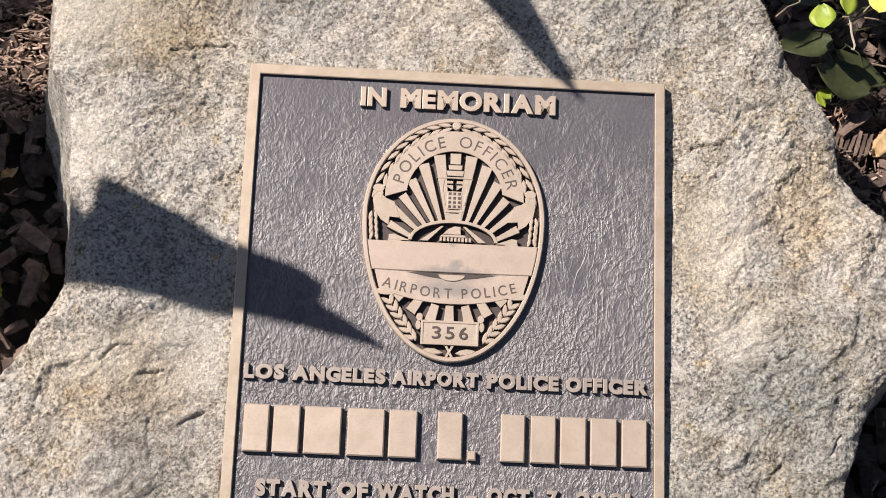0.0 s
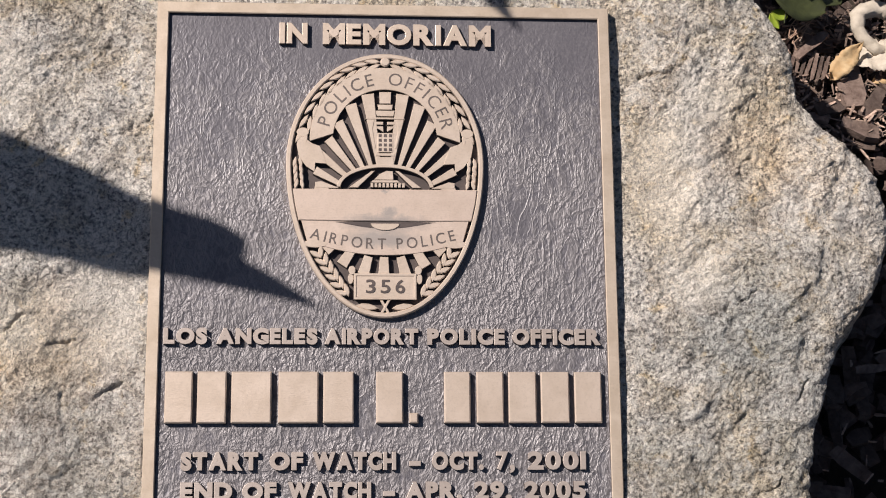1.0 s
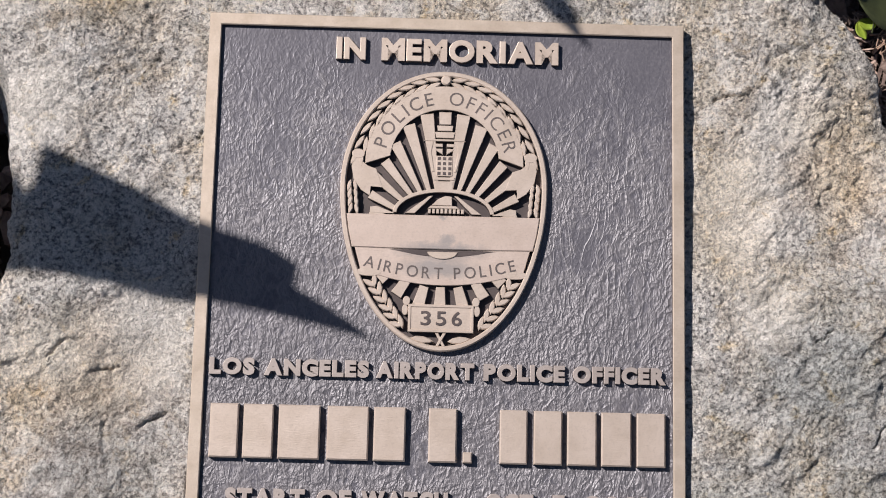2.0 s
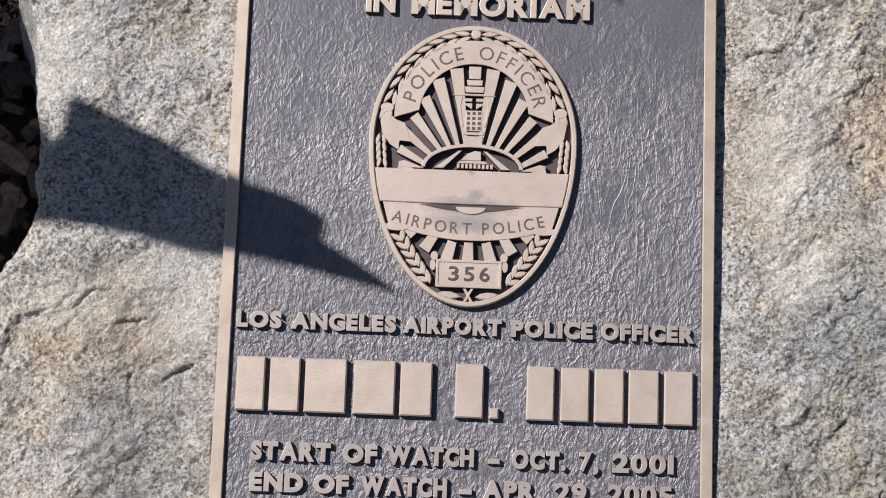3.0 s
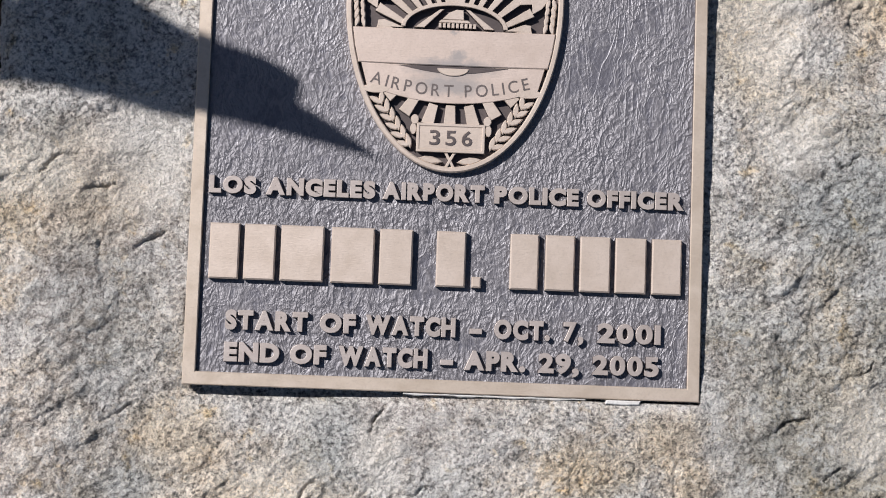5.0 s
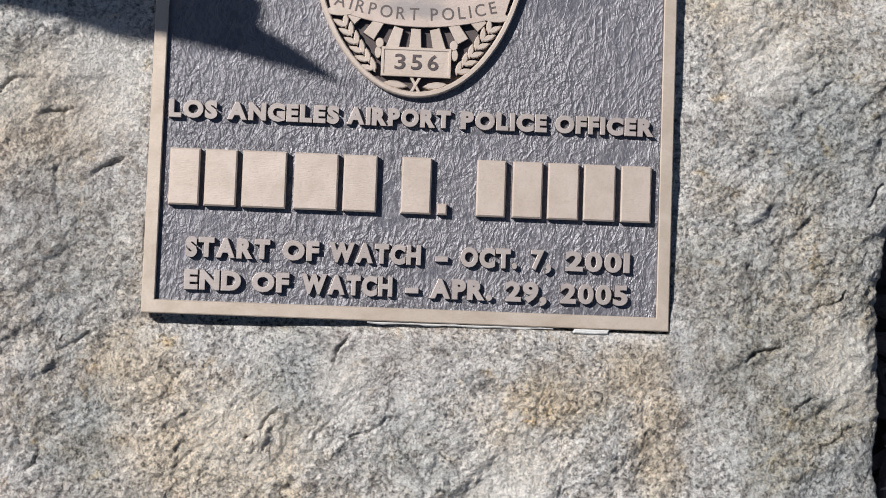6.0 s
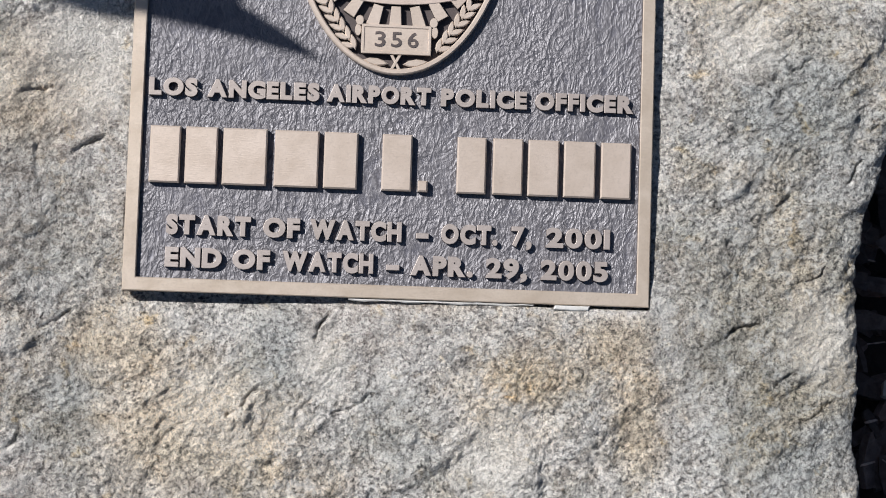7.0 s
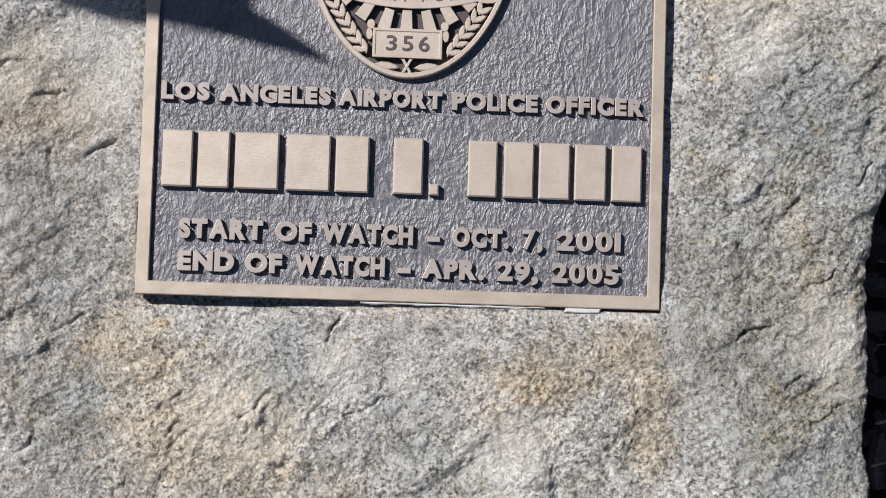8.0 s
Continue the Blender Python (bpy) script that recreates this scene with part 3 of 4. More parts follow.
# control tower
TOWER = [("tower_base", [(-5.8, 15.5), (5.8, 15.5), (5.8, 22), (-5.8, 22)]), ("tower_collar", [(-6.5, 22.6), (6.5, 22.6), (6.5, 24.6), (-6.5, 24.6)]),
         ("tower_shaft", [(-5.2, 25.2), (5.2, 25.2), (5.2, 38.5), (-5.2, 38.5)]),
         ("tower_wing", [(-6.2, 28.0), (-7.6, 28.0), (-12.5, 47.5), (-7.2, 47.5), (-8.4, 41)]), ("tower_wing", [(6.2, 28.0), (7.6, 28.0), (12.5, 47.5), (7.2, 47.5), (8.4, 41)]),
         ("tower_cab", [(-13.5, 47.9), (13.5, 47.9), (12, 49.3), (-12, 49.3)]), ("tower_deck", [(-5.5, 50), (5.5, 50), (6.5, 54), (-6.5, 54)]),
         ("tower_cabin", [(-4.6, 54.6), (4.6, 54.6), (5.2, 58.2), (-5.2, 58.2)]), ("tower_mast", [(-3.7, 58.8), (3.7, 58.8), (4, 67), (-4, 67)])]
for name, pts in TOWER:
    badge_piece(name, pts, 0.0006)
for row in range(4):
    for col in range(3):
        x, y = -3.4 + col * 3.4, 27.0 + row * 3.2
        badge_piece("tower_window", box_outline(x - 1.0, y - 1.0, x + 1.0, y + 1.0), 0.0008, SIDE, 0.0001)
for s in (1, -1):
    badge_piece("tower_pane", [(s * 1.2, 39.2), (s * 6.0, 42.2), (s * 6.4, 43.2), (s * 1.2, 43.2)], 0.0003, FACE)
    badge_piece("tower_pane", [(s * 1.2, 44.2), (s * 6.4, 44.2), (s * 6.6, 46.4), (s * 1.2, 46.4)], 0.0003, FACE)

# arched terminal at the foot of the rays
badge_piece("arch", arc(0, 0.8, 32, 2, 178, 30, 16.4) + list(reversed(arc(0, 0.8, 29.4, 2, 178, 30, 14.0))), 0.0007)
badge_piece("arch_leg", [(18, 1), (24, 1), (9, 12.4), (6.5, 12.6)], 0.0005)
badge_piece("arch_leg", [(-18, 1), (-24, 1), (-9, 12.4), (-6.5, 12.6)], 0.0005)
badge_piece("dome", [(-7.5, 6.4), (5.5, 6.4), (5.2, 12.3), (1, 12.6), (-3.5, 10.5)], 0.0004)
badge_piece("terrace", [(-9.8, 4.4), (10, 4.4), (8, 6.2), (-8, 6.2)], 0.0004)
for k in range(9):
    badge_piece("column", box_outline(-9.6 + k * 2.6, 1.2, -7.8 + k * 2.6, 4.2), 0.0005)
for s in (1, -1):
    badge_piece("foot", [(s * 30, 0.6), (s * 46, 0.6), (s * 46, 4.6), (s * 42, 5.2)], 0.0003)

# plain mourning band across the badge
badge_piece("band", [(-egg_half(-0.2, 3.6), -0.2), (-egg_half(-11, 3.6), -11), (-egg_half(-21.5, 3.6), -21.5), (-24, -21.8), (24, -21.8),
                     (egg_half(-21.5, 3.6), -21.5), (egg_half(-11, 3.6), -11), (egg_half(-0.2, 3.6), -0.2)], 0.0013, STAINED, 0.0005, "plain smooth band with grey stains")

# lower ribbon
def sag(x, y, deep):
    return y - deep * (1 - (x / 56.0) ** 2)


TOPS = [(x, sag(x, -21.0, 1.2)) for x in np.linspace(-55, 55, 25)]
FEET = [(x, sag(x, -33.5, 11.0)) for x in np.linspace(51, -51, 25)]
badge_piece("ribbon", TOPS + FEET, 0.0006, STAINED)
badge_piece("saucer", [(x, -22.4 - 4.2 * (1 - (x / 33) ** 2) ** 1.3) for x in np.linspace(-32.8, 32.8, 21)] + [(x, -22.2) for x in (24, 12, 0, -12, -24)], 0.0009, SIDE, 0.0001)
badge_piece("saucer_hub", arc(0, -23.4, 9.5, 180, 360, 12, 4.6), 0.0014)
for s in (1, -1):
    badge_piece("ribbon_roll", arc(s * 45.5, -37.0, 8.2, 0, 360, 18, 2.7)[:-1], 0.0007)


def along_foot(start):
    def place(s):
        x = start + s
        slope = 2 * 9.5 * x / 56.0 ** 2
        return x, sag(x, -27.4, 9.5), math.atan(slope)
    return place


on_path("AIRPORT", along_foot(-24.0), 7.2, 0.0003, 0.00075, 0.005, 0.92, 0.36)
on_path("POLICE", along_foot(26.4), 7.2, 0.0003, 0.00075, 0.005, 0.92, 0.36)

# lower rays
for turn in (-49, -33, -16, -1, 15, 31, 47):
    quad = []
    for r, side in ((38.0 + 1.2 * abs(turn) / 16, -1), (38.0 + 1.2 * abs(turn) / 16, 1), (52.0, 1), (52.0, -1)):
        a = radians(turn) + side * radians(4.2)
        quad.append((r * math.sin(a), -7.5 - r * math.cos(a)))
    badge_piece("ray", quad, 0.0002)

# number plate
badge_piece("number_plate", box_outline(-20.0, -73.6, 20.0, -57.0), 0.0006, None, 0.0005)
part("plate_edge", ring_prism(bmesh.new(), mm(box_outline(-20.4, -74, 20.4, -56.6)), mm(box_outline(-18.6, -72.2, 18.6, -58.4)), 0.0002, 0.0011, 0.0003), FACE, badge)
for k, ch in enumerate("356"):
    x = -12.6 + k * 9.6
    laid, width = lay_word(ch, 0.012)
    vs, faces = laid[0][2], laid[0][3]
    out = np.stack([BX + (x + vs[:, 0] / width * 6.2) * 0.001, BY + (-69.6 + vs[:, 1] * 8.8) * 0.001, 0.0003 + vs[:, 2] * 0.0007], 1)
    part("numeral", letter_mesh(out, faces), SIDE, badge)
for s in (1, -1):
    badge_piece("scroll", arc(s * 21.6, -54.6, 2.4, 0, 360, 12, 3.0)[:-1], 0.0009)
    badge_piece("scroll", arc(s * 22.4, -60.2, 1.9, 0, 360, 12, 3.6)[:-1], 0.0006)


# wreath leaves and the tie below
def wreath_leaf(x, y, turn, size=8.0, fat=0.26):
    c, s = math.cos(radians(turn)), math.sin(radians(turn))
    pts = []
    for u, v in ((0, 0), (0.25, -0.8), (0.55, -1.0), (0.82, -0.6), (1, 0), (0.82, 0.6), (0.55, 1.0), (0.25, 0.8)):
        a, b = (u - 0.5) * size, v * fat * size * 0.5
        pts.append((x + a * c - b * s, y + a * s + b * c))
    badge_piece("wreath_leaf", pts, 0.0006, None, 0.0006)


for s in (1, -1):
    for k in range(9):
        a = 81.5 - k * 8.3
        cx, cy = 56.6 * math.cos(radians(a)), 18.2 + 69.4 * math.sin(radians(a)) - 0.6
        turn = math.degrees(math.atan2(65 * math.cos(radians(a)), -55 * math.sin(radians(a)))) + 180
        for lean, off in ((13, 2.1), (-13, -2.1)):
            nx, ny = math.cos(radians(a)), math.sin(radians(a))
            wx, wy, wt = cx + nx * off, cy + ny * off, turn + lean
            wreath_leaf(s * wx, wy, wt if s > 0 else 180 - wt, 11.6, 0.29)
    for k in range(4):
        for lean, off in ((12, 1.9), (-12, -1.9)):
            wreath_leaf(s * (56.4 + off + 0.4 * k), 3.2 + k * 4.9, 270 + lean if s > 0 else 270 - lean, 8.2, 0.34)
    for k in range(6):
        f = k / 5
        cx, cy, turn = 43.5 - 17.0 * f, -43.0 - 25.5 * f, 58 - 14 * f
        for lean, off in ((30, -1.6), (-30, 1.6)):
            wt = turn + lean
            wreath_leaf(s * (cx + off), cy - off * 0.6, wt if s > 0 else 180 - wt, 9.6, 0.38)
    wreath_leaf(s * 11.5, -78.6, 8 * s, 15.0, 0.3)
    badge_piece("tie", [(s * -3.2, -82.8), (s * -1.2, -82.8), (s * 3.4, -74.4), (s * 1.4, -74.4)], 0.0007 + 0.0001 * s)
badge_piece("knob", arc(0, 88.0, 3.4, 0, 360, 16)[:-1], 0.0012, None, 0.0009)

# mortar showing under the lower edge
def mortar(outline, top, label):
    ob = mesh_object("mortar_chip", prism(bmesh.new(), outline, -0.012, top, 0.0006), MORTAR, None, "", PLAQUE)
    tagged(ob, label, "mortar")


mortar([(0.2492, -0.3487), (0.2600, -0.3492), (0.2695, -0.3488), (0.2702, -0.3464), (0.2500, -0.3464)], -0.0004, "white chip of mortar under the plaque's lower edge")
seam = [(0.13 + 0.0083 * k, -0.3472 - 0.0005 * math.sin(k * 1.9) - 0.0003 * (k % 3)) for k in range(14)]
mortar(seam + [(seam[-1][0], -0.3463), (seam[0][0], -0.3463)], -0.0024, "thin pale seam of mortar along the plaque's lower edge")

# ---- the planting bed ----


def chip_bm(length, width, thick, seed):
    """A split piece of bark: a bent, uneven slab."""
    r = random.Random(seed)
    bm = bmesh.new()
    rings = []
    bend = r.uniform(-0.15, 0.15)
    for k in range(4):
        f = k / 3
        w = width * (0.55 + 0.45 * math.sin(math.pi * (0.15 + 0.7 * f))) * r.uniform(0.8, 1.15)
        x, z = (f - 0.5) * length, bend * length * (4 * (f - 0.5) ** 2) * 0.5
        rings.append([bm.verts.new((x + r.uniform(-1, 1) * 0.08 * length, sy * w / 2 * r.uniform(0.8, 1.1), z + sz * thick / 2 * r.uniform(0.6, 1.2))) for sy, sz in ((-1, -1), (1, -1), (1, 1), (-1, 1))])
    for a, b in zip(rings, rings[1:]):
        for k in range(4):
            bm.faces.new((a[k], a[(k + 1) % 4], b[(k + 1) % 4], b[k]))
    bm.faces.new(list(reversed(rings[0])))
    bm.faces.new(rings[-1])
    return bm


def clear_places(count, x0, x1, y0, y1):
    """Places on the ground outside the boulder's foot."""
    c, s = math.cos(radians(TILT)), math.sin(radians(TILT))
    x, y = rng.uniform(x0, x1, count * 4), rng.uniform(y0, y1, count * 4)
    good = rock_distance(x, y * c - 0.2 * s) < -0.012
    return list(zip(x[good].tolist(), y[good].tolist()))[:count]


CHIPS = []
for k in range(14):
    me = bpy.data.meshes.new("bark_chip")
    r = random.Random(k)
    b = chip_bm(r.uniform(0.014, 0.038), r.uniform(0.006, 0.014), r.uniform(0.003, 0.007), k)
    b.to_mesh(me)
    b.free()
    me.materials.append(BARK)
    CHIPS.append(me)

mulch = new("bark_mulch")
tagged(mulch, "loose dark brown bark mulch covering the bed", "mulch", kind="stuff")
dice = random.Random(5)


def scatter(count, x0, x1, y0, y1, spread):
    for x, y in clear_places(count, x0, x1, y0, y1):
        spread(x, y)


def single(x, y):
    ob = new("bark_chip", CHIPS[dice.randrange(len(CHIPS))])
    ob.parent = mulch
    ob.matrix_basis = pose(x, y, dice.uniform(0.020, 0.048), dice.uniform(-35, 35), dice.uniform(-30, 30), dice.uniform(0, 360))


scatter(170, 0.40, 0.72, -0.25, 0.30, single)
scatter(130, -0.42, -0.10, -0.25, 0.25, single)

# broad split slabs of bark lying in the sun beside the stone
for k, (x, y, long, wide, turn) in enumerate(((0.534, 0.052, 0.034, 0.022, 95), (0.550, 0.036, 0.030, 0.016, 60), (0.520, 0.066, 0.026, 0.010, 140), (0.513, 0.032, 0.022, 0.014, 20),
                                              (0.566, 0.060, 0.036, 0.018, 110), (0.585, 0.030, 0.040, 0.020, 15), (0.500, 0.094, 0.026, 0.011, 58), (0.535, 0.012, 0.030, 0.016, 160))):
    slab = part("bark_slab", chip_bm(long, wide, 0.007, 300 + k), BARK, mulch)
    slab.matrix_basis = pose(x, y, 0.047, dice.uniform(-12, 12), dice.uniform(-10, 10), turn)

# the rest of the mulch in one sheet of pieces
verts, faces = [], []


def lump(x, y):
    me = CHIPS[dice.randrange(len(CHIPS))]
    m = pose(x, y, dice.uniform(0.0, 0.038), dice.uniform(-40, 40), dice.uniform(-30, 30), dice.uniform(0, 360)) @ Matrix.Scale(dice.uniform(0.6, 1.25), 4)
    n = len(verts)
    verts.extend((m @ v.co)[:] for v in me.vertices)
    faces.extend(tuple(n + i for i in p.vertices) for p in me.polygons)


scatter(3200, 0.38, 1.1, -0.9, 0.55, lump)
scatter(2600, -0.9, -0.06, -0.8, 0.55, lump)
scatter(1200, -0.3, 0.9, 0.15, 0.7, lump)
# the bed thins out away from the boulder
angle, far = rng.uniform(0, 2 * math.pi, 6000), 0.75 + np.abs(rng.normal(0, 0.45, 6000))
ox, oy = 0.15 + far * np.cos(angle), -0.1 + far * np.sin(angle)
clear = rock_distance(ox, oy) < -0.05
for x, y in zip(ox[clear].tolist(), oy[clear].tolist()):
    lump(x, y)
me = bpy.data.meshes.new("mulch_bed")
me.from_pydata(verts, [], faces)
me.materials.append(BARK)
bed = new("mulch_bed", me)
bed.parent = mulch
bed["kind"] = "stuff"


# fine shredded bark between the chips
verts, faces = [], []


def sliver(x, y):
    b = chip_bm(dice.uniform(0.003, 0.012), dice.uniform(0.0007, 0.0024), dice.uniform(0.0006, 0.0014), dice.randrange(9999))
    m = pose(x, y, dice.uniform(0.034, 0.052), dice.uniform(-25, 25), dice.uniform(-25, 25), dice.gauss(15, 50))
    n = len(verts)
    b.verts.index_update()
    verts.extend((m @ v.co)[:] for v in b.verts)
    faces.extend(tuple(n + v.index for v in f.verts) for f in b.faces)
    b.free()


# sunlit spots get most; part of their brightness is in the pale tone
scatter(2600, -0.30, -0.15, 0.06, 0.24, sliver)
scatter(1100, 0.46, 0.62, 0.0, 0.13, sliver)
scatter(300, -0.7, -0.15, -0.5, 0.4, sliver)
scatter(700, 0.42, 0.9, -0.5, 0.4, sliver)
me = bpy.data.meshes.new("shredded_bark")
me.from_pydata(verts, [], faces)
me.materials.append(FINES)
fines = new("shredded_bark", me)
fines.parent = mulch
fines["kind"] = "stuff"


def blade(length, width, curl, fold=0.12, n=10, tip=1.0, wave=0.0, rag=0.0):
    """A leaf with thickness: a fold along its midrib, a curl along its length."""
    bm = bmesh.new()
    rows, r = [], random.Random(int(length * 1e5))
    for k in range(n + 1):
        f = k / n
        w = width * math.sin(math.pi * min(1.0, 0.04 + 0.96 * f)) ** 0.8 * (1.0 - 0.25 * f * tip)
        a = curl * f
        x = length * (math.sin(a) / curl if abs(curl) > 1e-3 else f)
        z = length * ((1 - math.cos(a)) / curl if abs(curl) > 1e-3 else 0)
        row = []
        for side in (-1, -0.5, 0, 0.5, 1):
            lift = fold * width * abs(side) + wave * width * math.sin(9 * f + 2 * side) * abs(side)
            torn = 1 + rag * r.uniform(-0.6, 0.4) * abs(side)
            row.append((x + rag * 0.1 * length * r.uniform(-1, 1) * abs(side), side * w / 2 * torn, z + lift + rag * 0.25 * width * r.uniform(-1, 1)))
        rows.append(row)
    thick = max(0.0004, width * 0.02)
    up = [[bm.verts.new(p) for p in row] for row in rows]
    dn = [[bm.verts.new((p[0], p[1], p[2] - thick)) for p in row] for row in rows]
    for a, b, c, d in zip(up, up[1:], dn, dn[1:]):
        for k in range(4):
            bm.faces.new((a[k], a[k + 1], b[k + 1], b[k]))
            bm.faces.new((c[k], d[k], d[k + 1], c[k + 1]))
        bm.faces.new((a[0], b[0], d[0], c[0]))
        bm.faces.new((a[4], c[4], d[4], b[4]))
    bmesh.ops.recalc_face_normals(bm, faces=bm.faces)
    for f in bm.faces:
        f.smooth = not rag
    return bm


def tube(points, radius, taper=0.5):
    bm = bmesh.new()
    rings = []
    for k, p in enumerate(points):
        a, b = Vector(points[max(0, k - 1)]), Vector(points[min(len(points) - 1, k + 1)])
        q = (b - a).to_track_quat("Z", "Y")
        r = radius * (1 - (1 - taper) * k / (len(points) - 1))
        rings.append([bm.verts.new(Vector(p) + q @ Vector((r * math.cos(t * math.tau / 6), r * math.sin(t * math.tau / 6), 0))) for t in range(6)])
    for a, b in zip(rings, rings[1:]):
        for k in range(6):
            bm.faces.new((a[k], a[(k + 1) % 6], b[(k + 1) % 6], b[k]))
    bm.faces.new(list(reversed(rings[0])))
    bm.faces.new(rings[-1])
    return bm

# ---- unseen broad-leaved plants standing toward the sun, shaped by the shadows on the stone ----
RAY = Vector((-1.0, 0.66, 1.15))


def smooth_rows(rows, steps=4):
    out, n = [], len(rows)
    for k in range(n - 1):
        p0, p1, p2, p3 = (np.array(rows[min(max(k + j, 0), n - 1)]) for j in (-1, 0, 1, 2))
        for s in range(steps):
            t = s / steps
            out.append(0.5 * (2 * p1 + (p2 - p0) * t + (2 * p0 - 5 * p1 + 4 * p2 - p3) * t * t + (3 * p1 - p0 - 3 * p2 + p3) * t ** 3))
    return out + [np.array(rows[-1])]


def broad_leaf(plant, rows, level, near, far, foot):
    """A long pointed leaf over the line of rows (x, y, half width), lifted toward the sun, on its stalk from foot."""
    rows = smooth_rows(rows)
    bm, grid = bmesh.new(), []
    for k, (x, y, half) in enumerate(rows):
        a, b = rows[max(0, k - 1)], rows[min(len(rows) - 1, k + 1)]
        d = Vector((b[0] - a[0], b[1] - a[1])).normalized()
        lift = near + (far - near) * k / (len(rows) - 1)
        row = []
        for side in (-1, -0.5, 0, 0.5, 1):
            s = lift + 0.25 * half * abs(side) + 0.02 * half * math.sin(k * 1.3 + side)
            row.append(PLAQUE @ (Vector((x - d.y * half * side, y + d.x * half * side, level)) + RAY * s))
        grid.append(row)
    thick = Vector((0, 0, -0.0012))
    up = [[bm.verts.new(p) for p in row] for row in grid]
    dn = [[bm.verts.new(p + thick) for p in row] for row in grid]
    for a, b, c, d in zip(up, up[1:], dn, dn[1:]):
        for k in range(4):
            bm.faces.new((a[k], a[k + 1], b[k + 1], b[k]))
            bm.faces.new((c[k], d[k], d[k + 1], c[k + 1]))
        bm.faces.new((a[0], b[0], d[0], c[0]))
        bm.faces.new((a[4], c[4], d[4], b[4]))
    for a, c in ((up[0], dn[0]), (up[-1], dn[-1])):
        for k in range(4):
            bm.faces.new((a[k], a[k + 1], c[k + 1], c[k]))
    bmesh.ops.recalc_face_normals(bm, faces=bm.faces)
    part("leaf", bm, AGAVE, plant)
    start, end = Vector(foot), grid[0][2]
    way = [start.lerp(end, f) + Vector((0, 0, 0.02 * math.sin(math.pi * f))) for f in (0, 0.2, 0.4, 0.6, 0.8, 0.93, 1)]
    part("stalk", tube(way, 0.007, 0.5), AGAVE, plant)


west_plant = tagged(new("unseen_plant"), "unseen tall broad-leaved plant with pointed grey-green leaves beside the boulder, placed for its shadow", "plant")
FOOT = (-0.95, 0.42, 0.0)
broad_leaf(west_plant, [(-.108, -.132, .042), (-.05, -.147, .033), (0, -.161, .0225), (.04, -.168, .017), (.065, -.1705, .006)], -0.007, 0.42, 0.36, FOOT)
broad_leaf(west_plant, [(-.06, -.162, .012), (-.02, -.168, .015), (.03, -.178, .013), (.07, -.191, .0085), (.112, -.209, .0005)], -0.005, 0.40, 0.34, FOOT)
# further leaves added to shade the boulder's west edge and the mulch there
broad_leaf(west_plant, [(-.100, -.157, .024), (-.118, -.150, .034), (-.140, -.142, .041), (-.17, -.135, .048), (-.22, -.12, .045), (-.30, -.09, .004)], -0.02, 0.50, 0.60, FOOT)
broad_leaf(west_plant, [(-.42, .0, .02), (-.32, -.02, .075), (-.22, -.04, .08), (-.14, -.055, .06), (-.10, -.07, .02)], -0.20, 0.66, 0.56, FOOT)
broad_leaf(west_plant, [(-.42, -.2, .02), (-.31, -.17, .07), (-.21, -.15, .075), (-.13, -.14, .06), (-.09, -.14, .02)], -0.20, 0.70, 0.60, FOOT)
broad_leaf(west_plant, [(-.47, .16, .02), (-.38, .15, .06), (-.31, .13, .05), (-.265, .09, .01)], -0.21, 0.62, 0.52, FOOT)
broad_leaf(west_plant, [(-.32, .05, .012), (-.28, .10, .033), (-.255, .16, .04), (-.23, .22, .02)], -0.19, 0.60, 0.52, FOOT)
broad_leaf(west_plant, [(-.45, -.33, .02), (-.36, -.30, .06), (-.29, -.28, .05), (-.24, -.26, .01)], -0.16, 0.70, 0.60, FOOT)
north_plant = tagged(new("unseen_plant"), "unseen broad-leaved plant with a narrow pointed leaf behind the boulder, placed for its shadow", "plant")
broad_leaf(north_plant, [(.13, .145, .03), (.165, .10, .0215), (.185, .067, .016), (.206, .04, .0125), (.225, .013, .0080), (.237, -.003, .0045), (.248, -.018, .0005)], -0.008, 0.42, 0.34, (-0.25, 0.75, 0.0))
# two more leaves added to shade the low plant and its mulch
broad_leaf(north_plant, [(.30, .28, .03), (.36, .21, .06), (.42, .15, .055), (.465, .115, .02)], -0.15, 0.60, 0.46, (-0.25, 0.75, 0.0))
broad_leaf(north_plant, [(.42, .30, .03), (.48, .25, .05), (.54, .20, .05), (.61, .15, .02)], -0.15, 0.62, 0.48, (-0.25, 0.75, 0.0))

# ---- low plant with round leaves behind the stone ----
low_plant = tagged(new("ground_cover_plant"), "low plant with round green and lime leaves on pale stems", "plant")
ROOT = Vector((0.50, 0.19, 0.02))


def round_leaf(place, length, width, turn, pitch, roll, mat, label=""):
    ob = part("leaf", blade(length, width, 0.5, 0.10, 10, 0.3, 0.03), mat, low_plant, label)
    ob.matrix_basis = pose(*place, roll, pitch, turn) @ pose(-length / 2, 0, 0)
    end = Vector(place)
    way = [ROOT.lerp(end, f) + Vector((0.01 * math.sin(5 * f + turn), 0, 0.03 * math.sin(math.pi * f))) for f in (0, 0.25, 0.5, 0.75, 1)]
    part("stem", tube(way, 0.0009, 0.6), GREEN, low_plant)


round_leaf((0.452, 0.131, 0.098), 0.052, 0.036, 200, 10, 12, GREEN)
round_leaf((0.484, 0.110, 0.082), 0.056, 0.036, 170, -8, -10, GREEN)
round_leaf((0.460, 0.138, 0.132), 0.025, 0.023, 275, 14, 20, LIME, "bright lime leaf")
round_leaf((0.479, 0.150, 0.140), 0.030, 0.018, 80, 10, 20, LIME, "bright lime leaf")
round_leaf((0.503, 0.128, 0.072), 0.056, 0.032, 160, -6, 10, GREEN)
